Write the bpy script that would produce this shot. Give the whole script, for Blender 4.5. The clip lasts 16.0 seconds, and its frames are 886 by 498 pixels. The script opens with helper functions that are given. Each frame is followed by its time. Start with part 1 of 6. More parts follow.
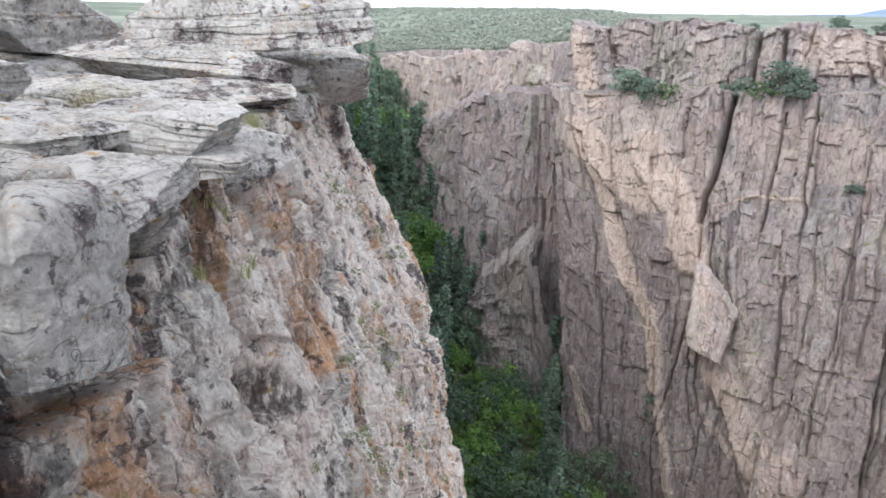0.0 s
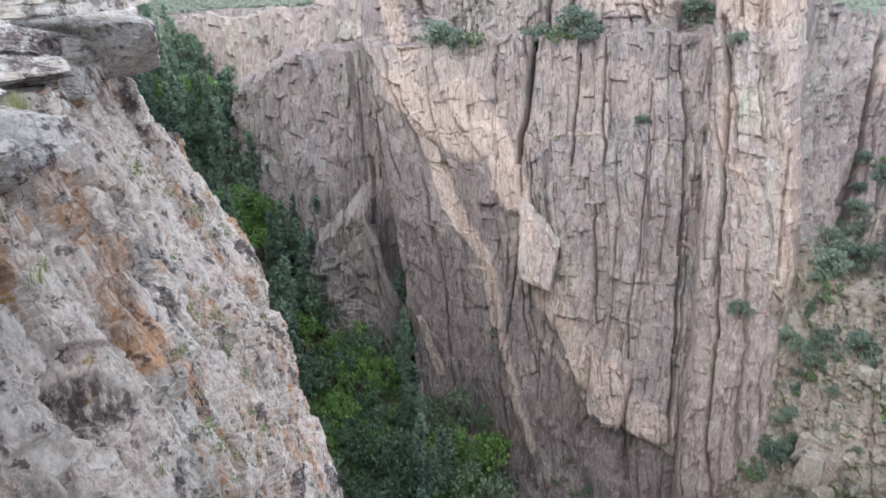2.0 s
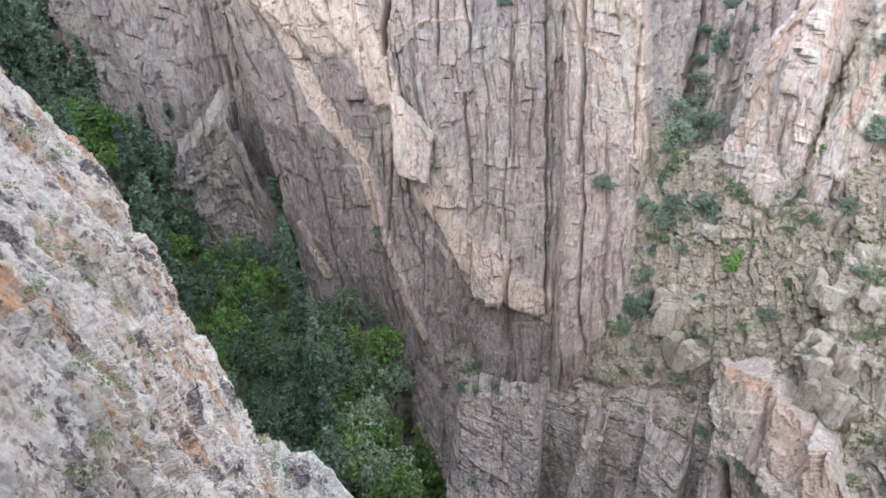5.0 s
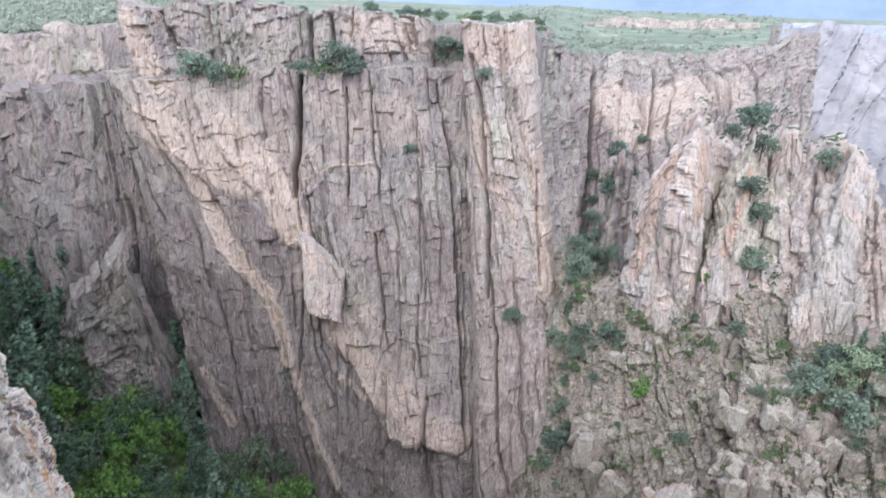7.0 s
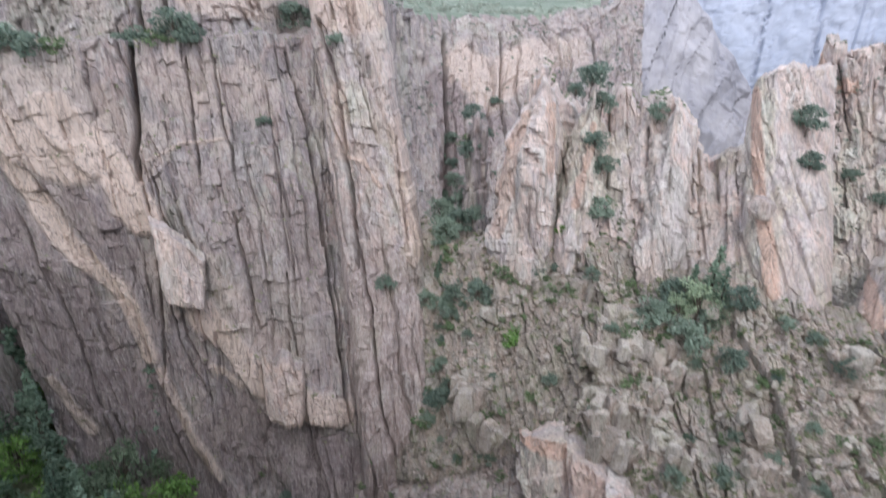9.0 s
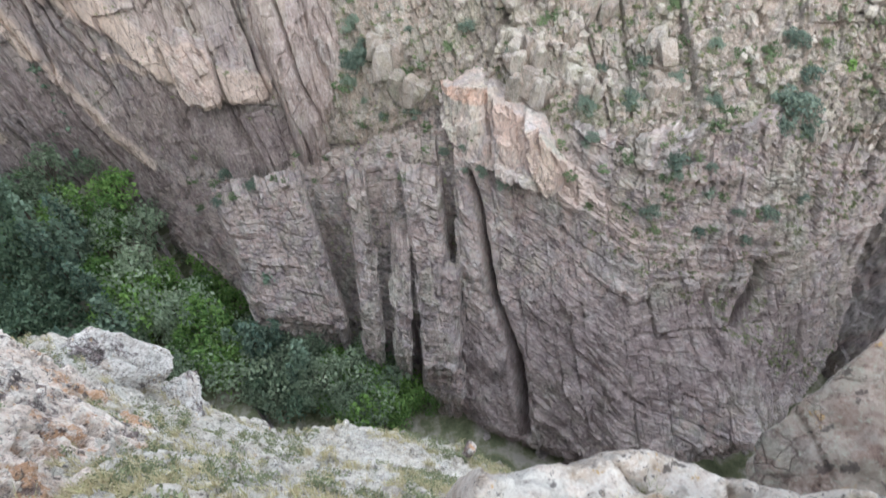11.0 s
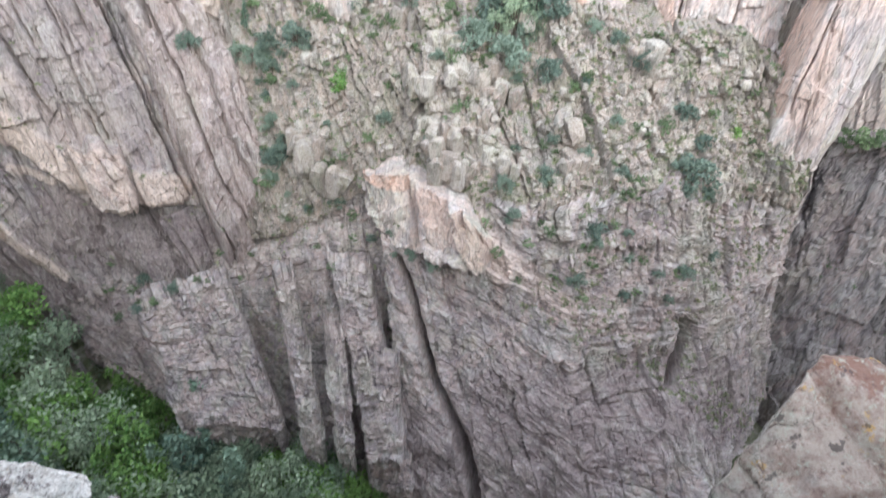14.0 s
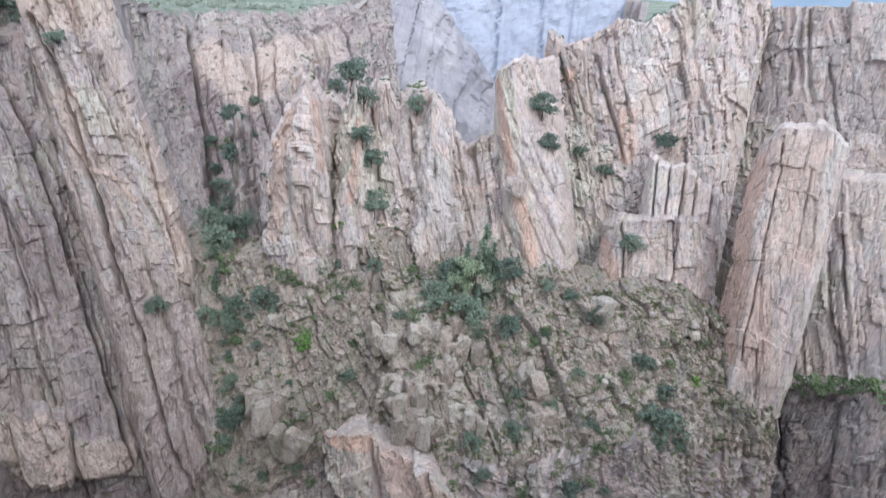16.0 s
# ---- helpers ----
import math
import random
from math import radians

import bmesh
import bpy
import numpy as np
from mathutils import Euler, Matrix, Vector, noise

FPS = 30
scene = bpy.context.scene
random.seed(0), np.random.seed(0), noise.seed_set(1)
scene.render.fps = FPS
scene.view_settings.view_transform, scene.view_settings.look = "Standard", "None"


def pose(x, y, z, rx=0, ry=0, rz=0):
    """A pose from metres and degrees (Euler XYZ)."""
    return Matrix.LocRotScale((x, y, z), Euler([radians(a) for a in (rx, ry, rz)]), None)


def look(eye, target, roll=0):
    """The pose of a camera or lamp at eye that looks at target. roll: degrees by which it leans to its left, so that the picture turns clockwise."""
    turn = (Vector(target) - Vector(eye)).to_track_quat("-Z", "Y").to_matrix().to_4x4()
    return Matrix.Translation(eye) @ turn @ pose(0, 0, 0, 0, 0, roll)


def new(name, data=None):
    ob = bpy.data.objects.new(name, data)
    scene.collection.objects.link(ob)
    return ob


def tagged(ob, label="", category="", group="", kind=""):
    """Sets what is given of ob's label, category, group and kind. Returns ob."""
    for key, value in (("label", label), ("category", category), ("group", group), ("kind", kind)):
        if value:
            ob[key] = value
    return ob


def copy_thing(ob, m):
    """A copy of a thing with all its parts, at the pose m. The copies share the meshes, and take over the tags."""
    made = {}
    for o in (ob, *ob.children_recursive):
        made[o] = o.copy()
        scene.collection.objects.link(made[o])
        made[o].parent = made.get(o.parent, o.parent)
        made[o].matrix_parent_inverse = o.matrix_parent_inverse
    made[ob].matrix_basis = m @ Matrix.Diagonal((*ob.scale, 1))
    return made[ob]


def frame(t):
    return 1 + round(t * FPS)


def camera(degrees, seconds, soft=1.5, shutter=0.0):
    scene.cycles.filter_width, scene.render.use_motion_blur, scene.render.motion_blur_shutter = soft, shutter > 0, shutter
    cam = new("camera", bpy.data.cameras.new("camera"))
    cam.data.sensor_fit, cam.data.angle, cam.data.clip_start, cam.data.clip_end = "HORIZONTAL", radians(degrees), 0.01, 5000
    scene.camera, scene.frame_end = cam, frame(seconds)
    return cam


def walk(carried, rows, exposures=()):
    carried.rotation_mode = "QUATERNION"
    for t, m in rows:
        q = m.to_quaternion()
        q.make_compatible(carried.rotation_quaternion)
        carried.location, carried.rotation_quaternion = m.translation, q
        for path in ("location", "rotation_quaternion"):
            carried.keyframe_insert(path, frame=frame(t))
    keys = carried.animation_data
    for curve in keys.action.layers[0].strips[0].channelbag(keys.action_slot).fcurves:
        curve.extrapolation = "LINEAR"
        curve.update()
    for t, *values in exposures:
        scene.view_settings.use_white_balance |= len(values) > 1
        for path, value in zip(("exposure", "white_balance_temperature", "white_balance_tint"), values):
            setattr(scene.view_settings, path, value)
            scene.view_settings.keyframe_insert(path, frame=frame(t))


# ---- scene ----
cam = camera(71.5, 16.0, soft=1.5, shutter=0.4)

# The overlook: eye 1.6 m over the ledge. Places are given as bearings from it: azimuth, elevation, level distance.
EYE_Z = 1.6


def heading(x, y, az, el, roll):
    a, e = radians(az), radians(el)
    eye = (x, y, EYE_Z)
    return look(eye, (x + math.sin(a) * math.cos(e) * 50, y + math.cos(a) * math.cos(e) * 50, EYE_Z + math.sin(e) * 50), roll)


WALK = [
    (0.0, -0.1, -0.11, -37.94, -21.27, 0.93), (0.5, -0.085, -0.1, -33.70, -21.99, 1.16), (1.0, -0.06, -0.07, -28.81, -21.78, 1.60), (1.5, -0.04, -0.045, -24.50, -21.27, 0.97),
    (2.0, -0.015, -0.02, -21.63, -24.96, -0.46), (2.5, 0, 0, -19.77, -27.15, -1.22), (3.0, 0, 0, -18.67, -28.20, -1.08), (3.5, 0, 0, -17.10, -31.37, -0.86),
    (3.7, 0, 0, -16.58, -33.98, -0.70), (5.8, 0, 0, -4.31, -34.56, 1.55), (6.0, 0, 0, -3.49, -31.36, 2.39), (6.5, 0, 0, -1.46, -26.17, 2.74),
    (7.0, 0, 0, -0.03, -21.73, 2.45), (7.5, 0, 0, 3.49, -19.41, 2.46), (8.0, 0, 0, 6.60, -18.61, 2.75), (8.5, 0, 0, 9.80, -18.36, 2.96),
    (9.0, 0, 0, 13.39, -24.12, 2.62), (9.5, 0, 0, 15.43, -32.14, 3.75), (10.0, 0, 0, 16.26, -40.33, 2.11), (10.2, 0, 0, 18.77, -43.96, 2.47),
    (12.3, 0, 0, 27.65, -61.41, 2.44), (12.5, 0, 0, 28.62, -61.43, 2.83), (13.0, 0, 0, 30.67, -58.28, 3.47), (13.5, 0, 0, 32.27, -53.08, 4.35),
    (14.0, 0, 0, 33.53, -46.88, 4.60), (14.5, 0, 0, 34.33, -39.31, 4.21), (15.0, 0, 0, 35.18, -32.67, 4.56), (15.5, 0, 0, 35.65, -27.67, 4.71),
    (16.0, 0, 0, 35.34, -23.19, 4.23),
]
walk(cam, [(t, heading(x, y, az, el, roll)) for t, x, y, az, el, roll in WALK],
     exposures=[(0.0, 0.16, 6420, 8), (2.0, 0.24, 6280, 8), (3.7, 0.38, 6300, 7), (5.8, 0.56, 6180, 7), (6.8, 0.39, 6110, 8), (8.5, 0.04, 6150, 10), (10.2, 0.32, 6300, 6), (12.4, 1.06, 6320, 4), (13.2, 0.98, 6280, 4), (14.4, 0.72, 6110, 6), (15.2, 0.34, 6080, 8), (16.0, 0.10, 6040, 8)])

# ---- light: a bright overcast sky and a weak, wide sun behind it ----
SUN_AZ, SUN_EL = 192.0, 45.0
world = bpy.data.worlds.new("sky")
scene.world = world
world.use_nodes = True
wt = world.node_tree
wt.nodes.clear()
sky = wt.nodes.new("ShaderNodeTexSky")
sky.sky_type, sky.sun_disc = "NISHITA", False
sky.sun_elevation, sky.sun_rotation = radians(SUN_EL), radians(SUN_AZ)
sky.dust_density, sky.air_density, sky.ozone_density = 6.0, 1.0, 1.0
cloud = wt.nodes.new("ShaderNodeMix")
cloud.data_type = "RGBA"
cloud.inputs[0].default_value = 0.82
cloud.inputs[7].default_value = (10.5, 10.9, 12.3, 1)
back = wt.nodes.new("ShaderNodeBackground")
back.inputs[1].default_value = 0.15
outw = wt.nodes.new("ShaderNodeOutputWorld")
wt.links.new(sky.outputs[0], cloud.inputs[6])
wt.links.new(cloud.outputs[2], back.inputs[0])
wt.links.new(back.outputs[0], outw.inputs[0])
sun = new("sun", bpy.data.lights.new("sun", "SUN"))
sun.data.energy, sun.data.angle, sun.data.color = 1.3, radians(30), (1.0, 0.97, 0.93)
sun.matrix_world = look((math.sin(radians(SUN_AZ)) * 50, math.cos(radians(SUN_AZ)) * 50, 50 * math.tan(radians(SUN_EL))), (0, 0, 0))


# ---- number noise ----
def rnd(*keys):
    h = np.full(np.broadcast(*keys).shape, 2166136261, np.uint32)
    for k in keys:
        h = (h ^ (np.asarray(k).astype(np.int64) & 0xFFFFFFFF).astype(np.uint32)) * np.uint32(16777619)
        h ^= h >> np.uint32(13)
        h = h * np.uint32(2654435761)
    h ^= h >> np.uint32(15)
    h = h * np.uint32(2246822519)
    h ^= h >> np.uint32(13)
    return h.astype(np.float64) / 4294967296.0


def vnoise(x, y, z, seed):
    xi, yi, zi = np.floor(x), np.floor(y), np.floor(z)
    fx, fy, fz = x - xi, y - yi, z - zi
    fx, fy, fz = (f * f * (3 - 2 * f) for f in (fx, fy, fz))
    s = np.full(np.shape(xi), seed)
    out = 0
    for a in (0, 1):
        for b in (0, 1):
            for c in (0, 1):
                w = (fx if a else 1 - fx) * (fy if b else 1 - fy) * (fz if c else 1 - fz)
                out = out + w * rnd(xi + a, yi + b, zi + c, s)
    return out * 2 - 1


def fbm(x, y, z, octaves, seed):
    out, amp = 0, 0.5
    for o in range(octaves):
        out = out + amp * vnoise(x * 2 ** o, y * 2 ** o, z * 2 ** o, seed + o * 17)
        amp *= 0.5
    return out


def cells(u, w, seed, jit=0.8):
    """Uneven cells along u, w wide on average: the cell's number and the distance to its nearer edge."""
    s = np.broadcast_to(np.asarray(seed), np.shape(u))
    i = np.floor(u / w)
    e0 = (i + jit * (rnd(i, s) - 0.5)) * w
    e1 = (i + 1 + jit * (rnd(i + 1, s) - 0.5)) * w
    k = np.where(u < e0, i - 1, np.where(u >= e1, i + 1, i))
    return k, np.minimum(np.abs(u - e0), np.abs(u - e1))


def inside(u, w, seed, k, jit=0.8):
    """How far across its cell k each u lies, from -0.5 to 0.5."""
    s = np.broadcast_to(np.asarray(seed), np.shape(u))
    e0, e1 = (k + jit * (rnd(k, s) - 0.5)) * w, (k + 1 + jit * (rnd(k + 1, s) - 0.5)) * w
    return (u - e0) / np.maximum(e1 - e0, 1e-6) - 0.5


def smooth(a, b, x):
    t = np.clip((x - a) / (b - a), 0, 1)
    return t * t * (3 - 2 * t)


def at(az, el, r):
    """The place at a bearing from the overlook."""
    return np.array((r * math.sin(radians(az)), r * math.cos(radians(az)), EYE_Z + r * math.tan(radians(el))))


def atz(az, el, z):
    return at(az, el, (z - EYE_Z) / math.tan(radians(el)))


def bearings(p):
    x, y, z = p[..., 0], p[..., 1], p[..., 2] - EYE_Z
    return np.degrees(np.arctan2(x, y)), np.degrees(np.arctan2(z, np.hypot(x, y)))


# ---- materials ----
def material(name):
    m = bpy.data.materials.new(name)
    m.use_nodes = True
    m.node_tree.nodes.clear()
    return m, m.node_tree


def node(nt, kind, **sets):
    n = nt.nodes.new(kind)
    for k, v in sets.items():
        if k in n.inputs:
            n.inputs[k].default_value = v
    return n


def ramp(nt, source, stops):
    n = nt.nodes.new("ShaderNodeValToRGB")
    while len(n.color_ramp.elements) < len(stops):
        n.color_ramp.elements.new(0.5)
    for e, (p, c) in zip(n.color_ramp.elements, stops):
        e.position, e.color = p, (*c, 1) if len(c) == 3 else c
    nt.links.new(source, n.inputs[0])
    return n.outputs[0]


def blend(nt, fac, a, b, how="MIX"):
    n = nt.nodes.new("ShaderNodeMix")
    n.data_type, n.blend_type = "RGBA", how
    for i, v in ((0, fac), (6, a), (7, b)):
        if isinstance(v, (int, float)):
            n.inputs[i].default_value = v
        elif isinstance(v, tuple):
            n.inputs[i].default_value = (*v, 1)
        else:
            nt.links.new(v, n.inputs[i])
    return n.outputs[2]


def sums(nt, a, b, op="MULTIPLY"):
    n = nt.nodes.new("ShaderNodeMath")
    n.operation = op
    for i, v in ((0, a), (1, b)):
        if isinstance(v, (int, float)):
            n.inputs[i].default_value = v
        else:
            nt.links.new(v, n.inputs[i])
    return n.outputs[0]


def noise_at(nt, scale, stretch=(1, 1, 1), detail=6, rough=0.6, turn=(0, 0, 0)):
    g = nt.nodes.new("ShaderNodeNewGeometry")
    mp = nt.nodes.new("ShaderNodeMapping")
    mp.inputs["Scale"].default_value = stretch
    mp.inputs["Rotation"].default_value = turn
    nt.links.new(g.outputs["Position"], mp.inputs[0])
    n = node(nt, "ShaderNodeTexNoise", Scale=scale, Detail=detail, Roughness=rough)
    nt.links.new(mp.outputs[0], n.inputs["Vector"])
    return n.outputs[0]


def attr(nt, name):
    n = nt.nodes.new("ShaderNodeAttribute")
    n.attribute_name = name
    return n.outputs["Fac"]


def finish(nt, color, rough, height=None, strength=0.5, dist=0.1):
    b = node(nt, "ShaderNodeBsdfPrincipled", Roughness=rough if isinstance(rough, float) else 0.9)
    b.inputs["Specular IOR Level"].default_value = 0.25
    nt.links.new(color, b.inputs["Base Color"])
    if height is not None:
        bp = node(nt, "ShaderNodeBump", Strength=strength, Distance=dist)
        nt.links.new(height, bp.inputs["Height"])
        nt.links.new(bp.outputs[0], b.inputs["Normal"])
    o = nt.nodes.new("ShaderNodeOutputMaterial")
    nt.links.new(b.outputs[0], o.inputs[0])


def rock_material(name, dark, mid, light, dike, lichen=(0.36, 0.37, 0.31), lichen_amount=0.5, unit=1.0, streak=0.6, draw=0.14, bedded=False):
    """Jointed gneiss: hues that change from patch to patch, upright grain, pale dikes, lichen and dark water streaks. unit: metres of a typical patch, draw: how far the grain is drawn out upright."""
    m, nt = material(name)
    lean = (0, radians(-6), 0)
    patch = noise_at(nt, 0.10 / unit, (1, 1, 0.4), 6, 0.66, lean)
    mauve = (mid[0] * 0.93, mid[1] * 0.88, mid[2] * 0.95)
    tan = (mid[0] * 1.16, mid[1] * 1.10, mid[2] * 0.98)
    pink = (mid[0] * 1.30, mid[1] * 1.10, mid[2] * 1.04)
    moss = (mid[0] * 0.94, mid[1] * 1.0, mid[2] * 0.88)
    c = ramp(nt, patch, [(0.32, mauve), (0.42, mid), (0.47, pink), (0.53, mauve), (0.58, tan), (0.64, moss), (0.72, light)])
    fine = noise_at(nt, 1.1 / unit, (draw * 1.6, draw * 1.6, 1) if bedded else (1, 1, draw * 1.6), 8, 0.72, (radians(-9), radians(8), 0) if bedded else lean)
    grain = noise_at(nt, 3.6 / unit, (draw, draw, 1) if bedded else (1, 1, draw), 6, 0.7, (radians(-9), radians(8), 0) if bedded else lean)
    c = blend(nt, ramp(nt, fine, [(0.52, (0, 0, 0)), (0.68, (0.8, 0.8, 0.8))]), c, light)
    c = blend(nt, ramp(nt, fine, [(0.33, (0.75, 0.75, 0.75)), (0.47, (0, 0, 0))]), c, dark)
    tone = attr(nt, "tone")
    c = blend(nt, ramp(nt, tone, [(0.35, (0, 0, 0)), (0.85, (0.75, 0.75, 0.75))]), c, light)
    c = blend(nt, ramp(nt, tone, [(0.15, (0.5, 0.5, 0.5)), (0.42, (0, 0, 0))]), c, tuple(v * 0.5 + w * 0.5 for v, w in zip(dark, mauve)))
    c = blend(nt, ramp(nt, noise_at(nt, 0.24 / unit, (1, 1, 0.4), 7, 0.7), [(0.50, (0, 0, 0)), (0.60, (0.7, 0.7, 0.7))]), c, blend(nt, fine, mid, dike))
    c = blend(nt, ramp(nt, noise_at(nt, 0.5 / unit, (1, 1, 0.7), 8, 0.72), [(0.52, (0, 0, 0)), (0.66, (lichen_amount,) * 3)]), c, lichen)
    c = blend(nt, ramp(nt, noise_at(nt, 0.7 / unit, (1, 1, 0.09), 7, 0.7), [(0.53, (0, 0, 0)), (0.66, (streak,) * 3)]), c, tuple(v * 0.5 for v in dark))
    g = nt.nodes.new("ShaderNodeNewGeometry")
    mp = nt.nodes.new("ShaderNodeMapping")
    mp.inputs["Scale"].default_value, mp.inputs["Rotation"].default_value = (0.35, 0.35, 1) if bedded else (1, 1, max(draw * 1.3, 0.2)), lean
    nt.links.new(g.outputs["Position"], mp.inputs[0])
    vo = node(nt, "ShaderNodeTexVoronoi", Scale=0.9 / unit, Randomness=1.0)
    vo.feature = "DISTANCE_TO_EDGE"
    wv = nt.nodes.new("ShaderNodeVectorMath")
    wv.operation = "MULTIPLY_ADD"
    wv.inputs[1].default_value = (0.5, 0.5, 0.5)
    nz = node(nt, "ShaderNodeTexNoise", Scale=0.9 / unit, Detail=6.0)
    nt.links.new(g.outputs["Position"], nz.inputs["Vector"])
    nt.links.new(nz.outputs["Color"], wv.inputs[0])
    nt.links.new(mp.outputs[0], wv.inputs[2])
    nt.links.new(wv.outputs[0], vo.inputs["Vector"])
    joint = ramp(nt, vo.outputs["Distance"], [(0.0, (0, 0, 0)), (0.035, (1, 1, 1))])
    gaps = ramp(nt, noise_at(nt, 0.5 / unit, (1, 1, 0.4), 3, 0.5), [(0.42, (0, 0, 0)), (0.58, (0.75, 0.75, 0.75))])
    # Zones turn darker and more mauve, broken up by noise.
    zone_mask = sums(nt, attr(nt, "zone_tint"), ramp(nt, noise_at(nt, 0.3 / unit, (1, 1, 0.4), 6, 0.68), [(0.36, (0.35, 0.35, 0.35)), (0.56, (1, 1, 1))]))
    c = blend(nt, zone_mask, c, blend(nt, ramp(nt, fine, [(0.35, (0, 0, 0)), (0.65, (1, 1, 1))]), (dark[0] * 1.1, dark[1] * 1.0, dark[2] * 0.98), (mauve[0] * 1.06, mauve[1] * 0.99, mauve[2] * 0.95)))
    d = attr(nt, "dike")
    c = blend(nt, d, c, blend(nt, ramp(nt, fine, [(0.35, (0, 0, 0)), (0.7, (1, 1, 1))]), tuple(v * 0.86 for v in dike), tuple(min(v * 1.22, 0.85) for v in dike)))
    c = blend(nt, gaps, c, blend(nt, joint, tuple(v * 0.7 for v in dark), c))
    c = blend(nt, ramp(nt, grain, [(0.36, (0.6, 0.6, 0.6)), (0.48, (0, 0, 0))]), c, dark)
    c = blend(nt, ramp(nt, grain, [(0.54, (0, 0, 0)), (0.66, (0.5, 0.5, 0.5))]), c, light)
    h = sums(nt, sums(nt, fine, 1.0), sums(nt, grain, 0.55), "ADD")
    h = sums(nt, h, sums(nt, sums(nt, joint, gaps), 0.3), "ADD")
    finish(nt, c, 0.92, h, 1.0, 0.45 * unit)
    return m


ROCK = rock_material("gneiss", (0.165, 0.142, 0.145), (0.36, 0.332, 0.322), (0.58, 0.545, 0.525), (0.64, 0.525, 0.46))
ROCK_PALE = rock_material("pale_gneiss", (0.235, 0.20, 0.188), (0.49, 0.45, 0.422), (0.73, 0.69, 0.66), (0.62, 0.47, 0.385), streak=0.4)
ROCK_WHITE = rock_material("bleached_gneiss", (0.29, 0.255, 0.24), (0.62, 0.575, 0.54), (0.82, 0.79, 0.76), (0.66, 0.47, 0.38), streak=0.3)
ROCK_RUBBLE = rock_material("weathered_rubble", (0.155, 0.142, 0.122), (0.372, 0.343, 0.305), (0.61, 0.575, 0.52), (0.50, 0.40, 0.345), (0.27, 0.29, 0.20), 0.5, 0.6, 0.3, 0.4)
ROCK_BLEACHED = rock_material("white_gneiss", (0.32, 0.285, 0.265), (0.70, 0.665, 0.63), (0.87, 0.845, 0.81), (0.66, 0.48, 0.39), (0.56, 0.56, 0.5), 0.35, 1.2, 0.2, 0.22)
ROCK_LAYER = rock_material("layered_gneiss", (0.15, 0.13, 0.128), (0.35, 0.316, 0.302), (0.58, 0.545, 0.515), (0.62, 0.50, 0.44), (0.34, 0.36, 0.29), 0.5, 0.8, 0.4, 0.2, True)
# Darker copy of the gneiss, with shade mixed into all its colours.
ROCK_SHADED = rock_material("shaded_gneiss", (0.14, 0.125, 0.13), (0.31, 0.28, 0.28), (0.48, 0.445, 0.44), (0.50, 0.40, 0.36))


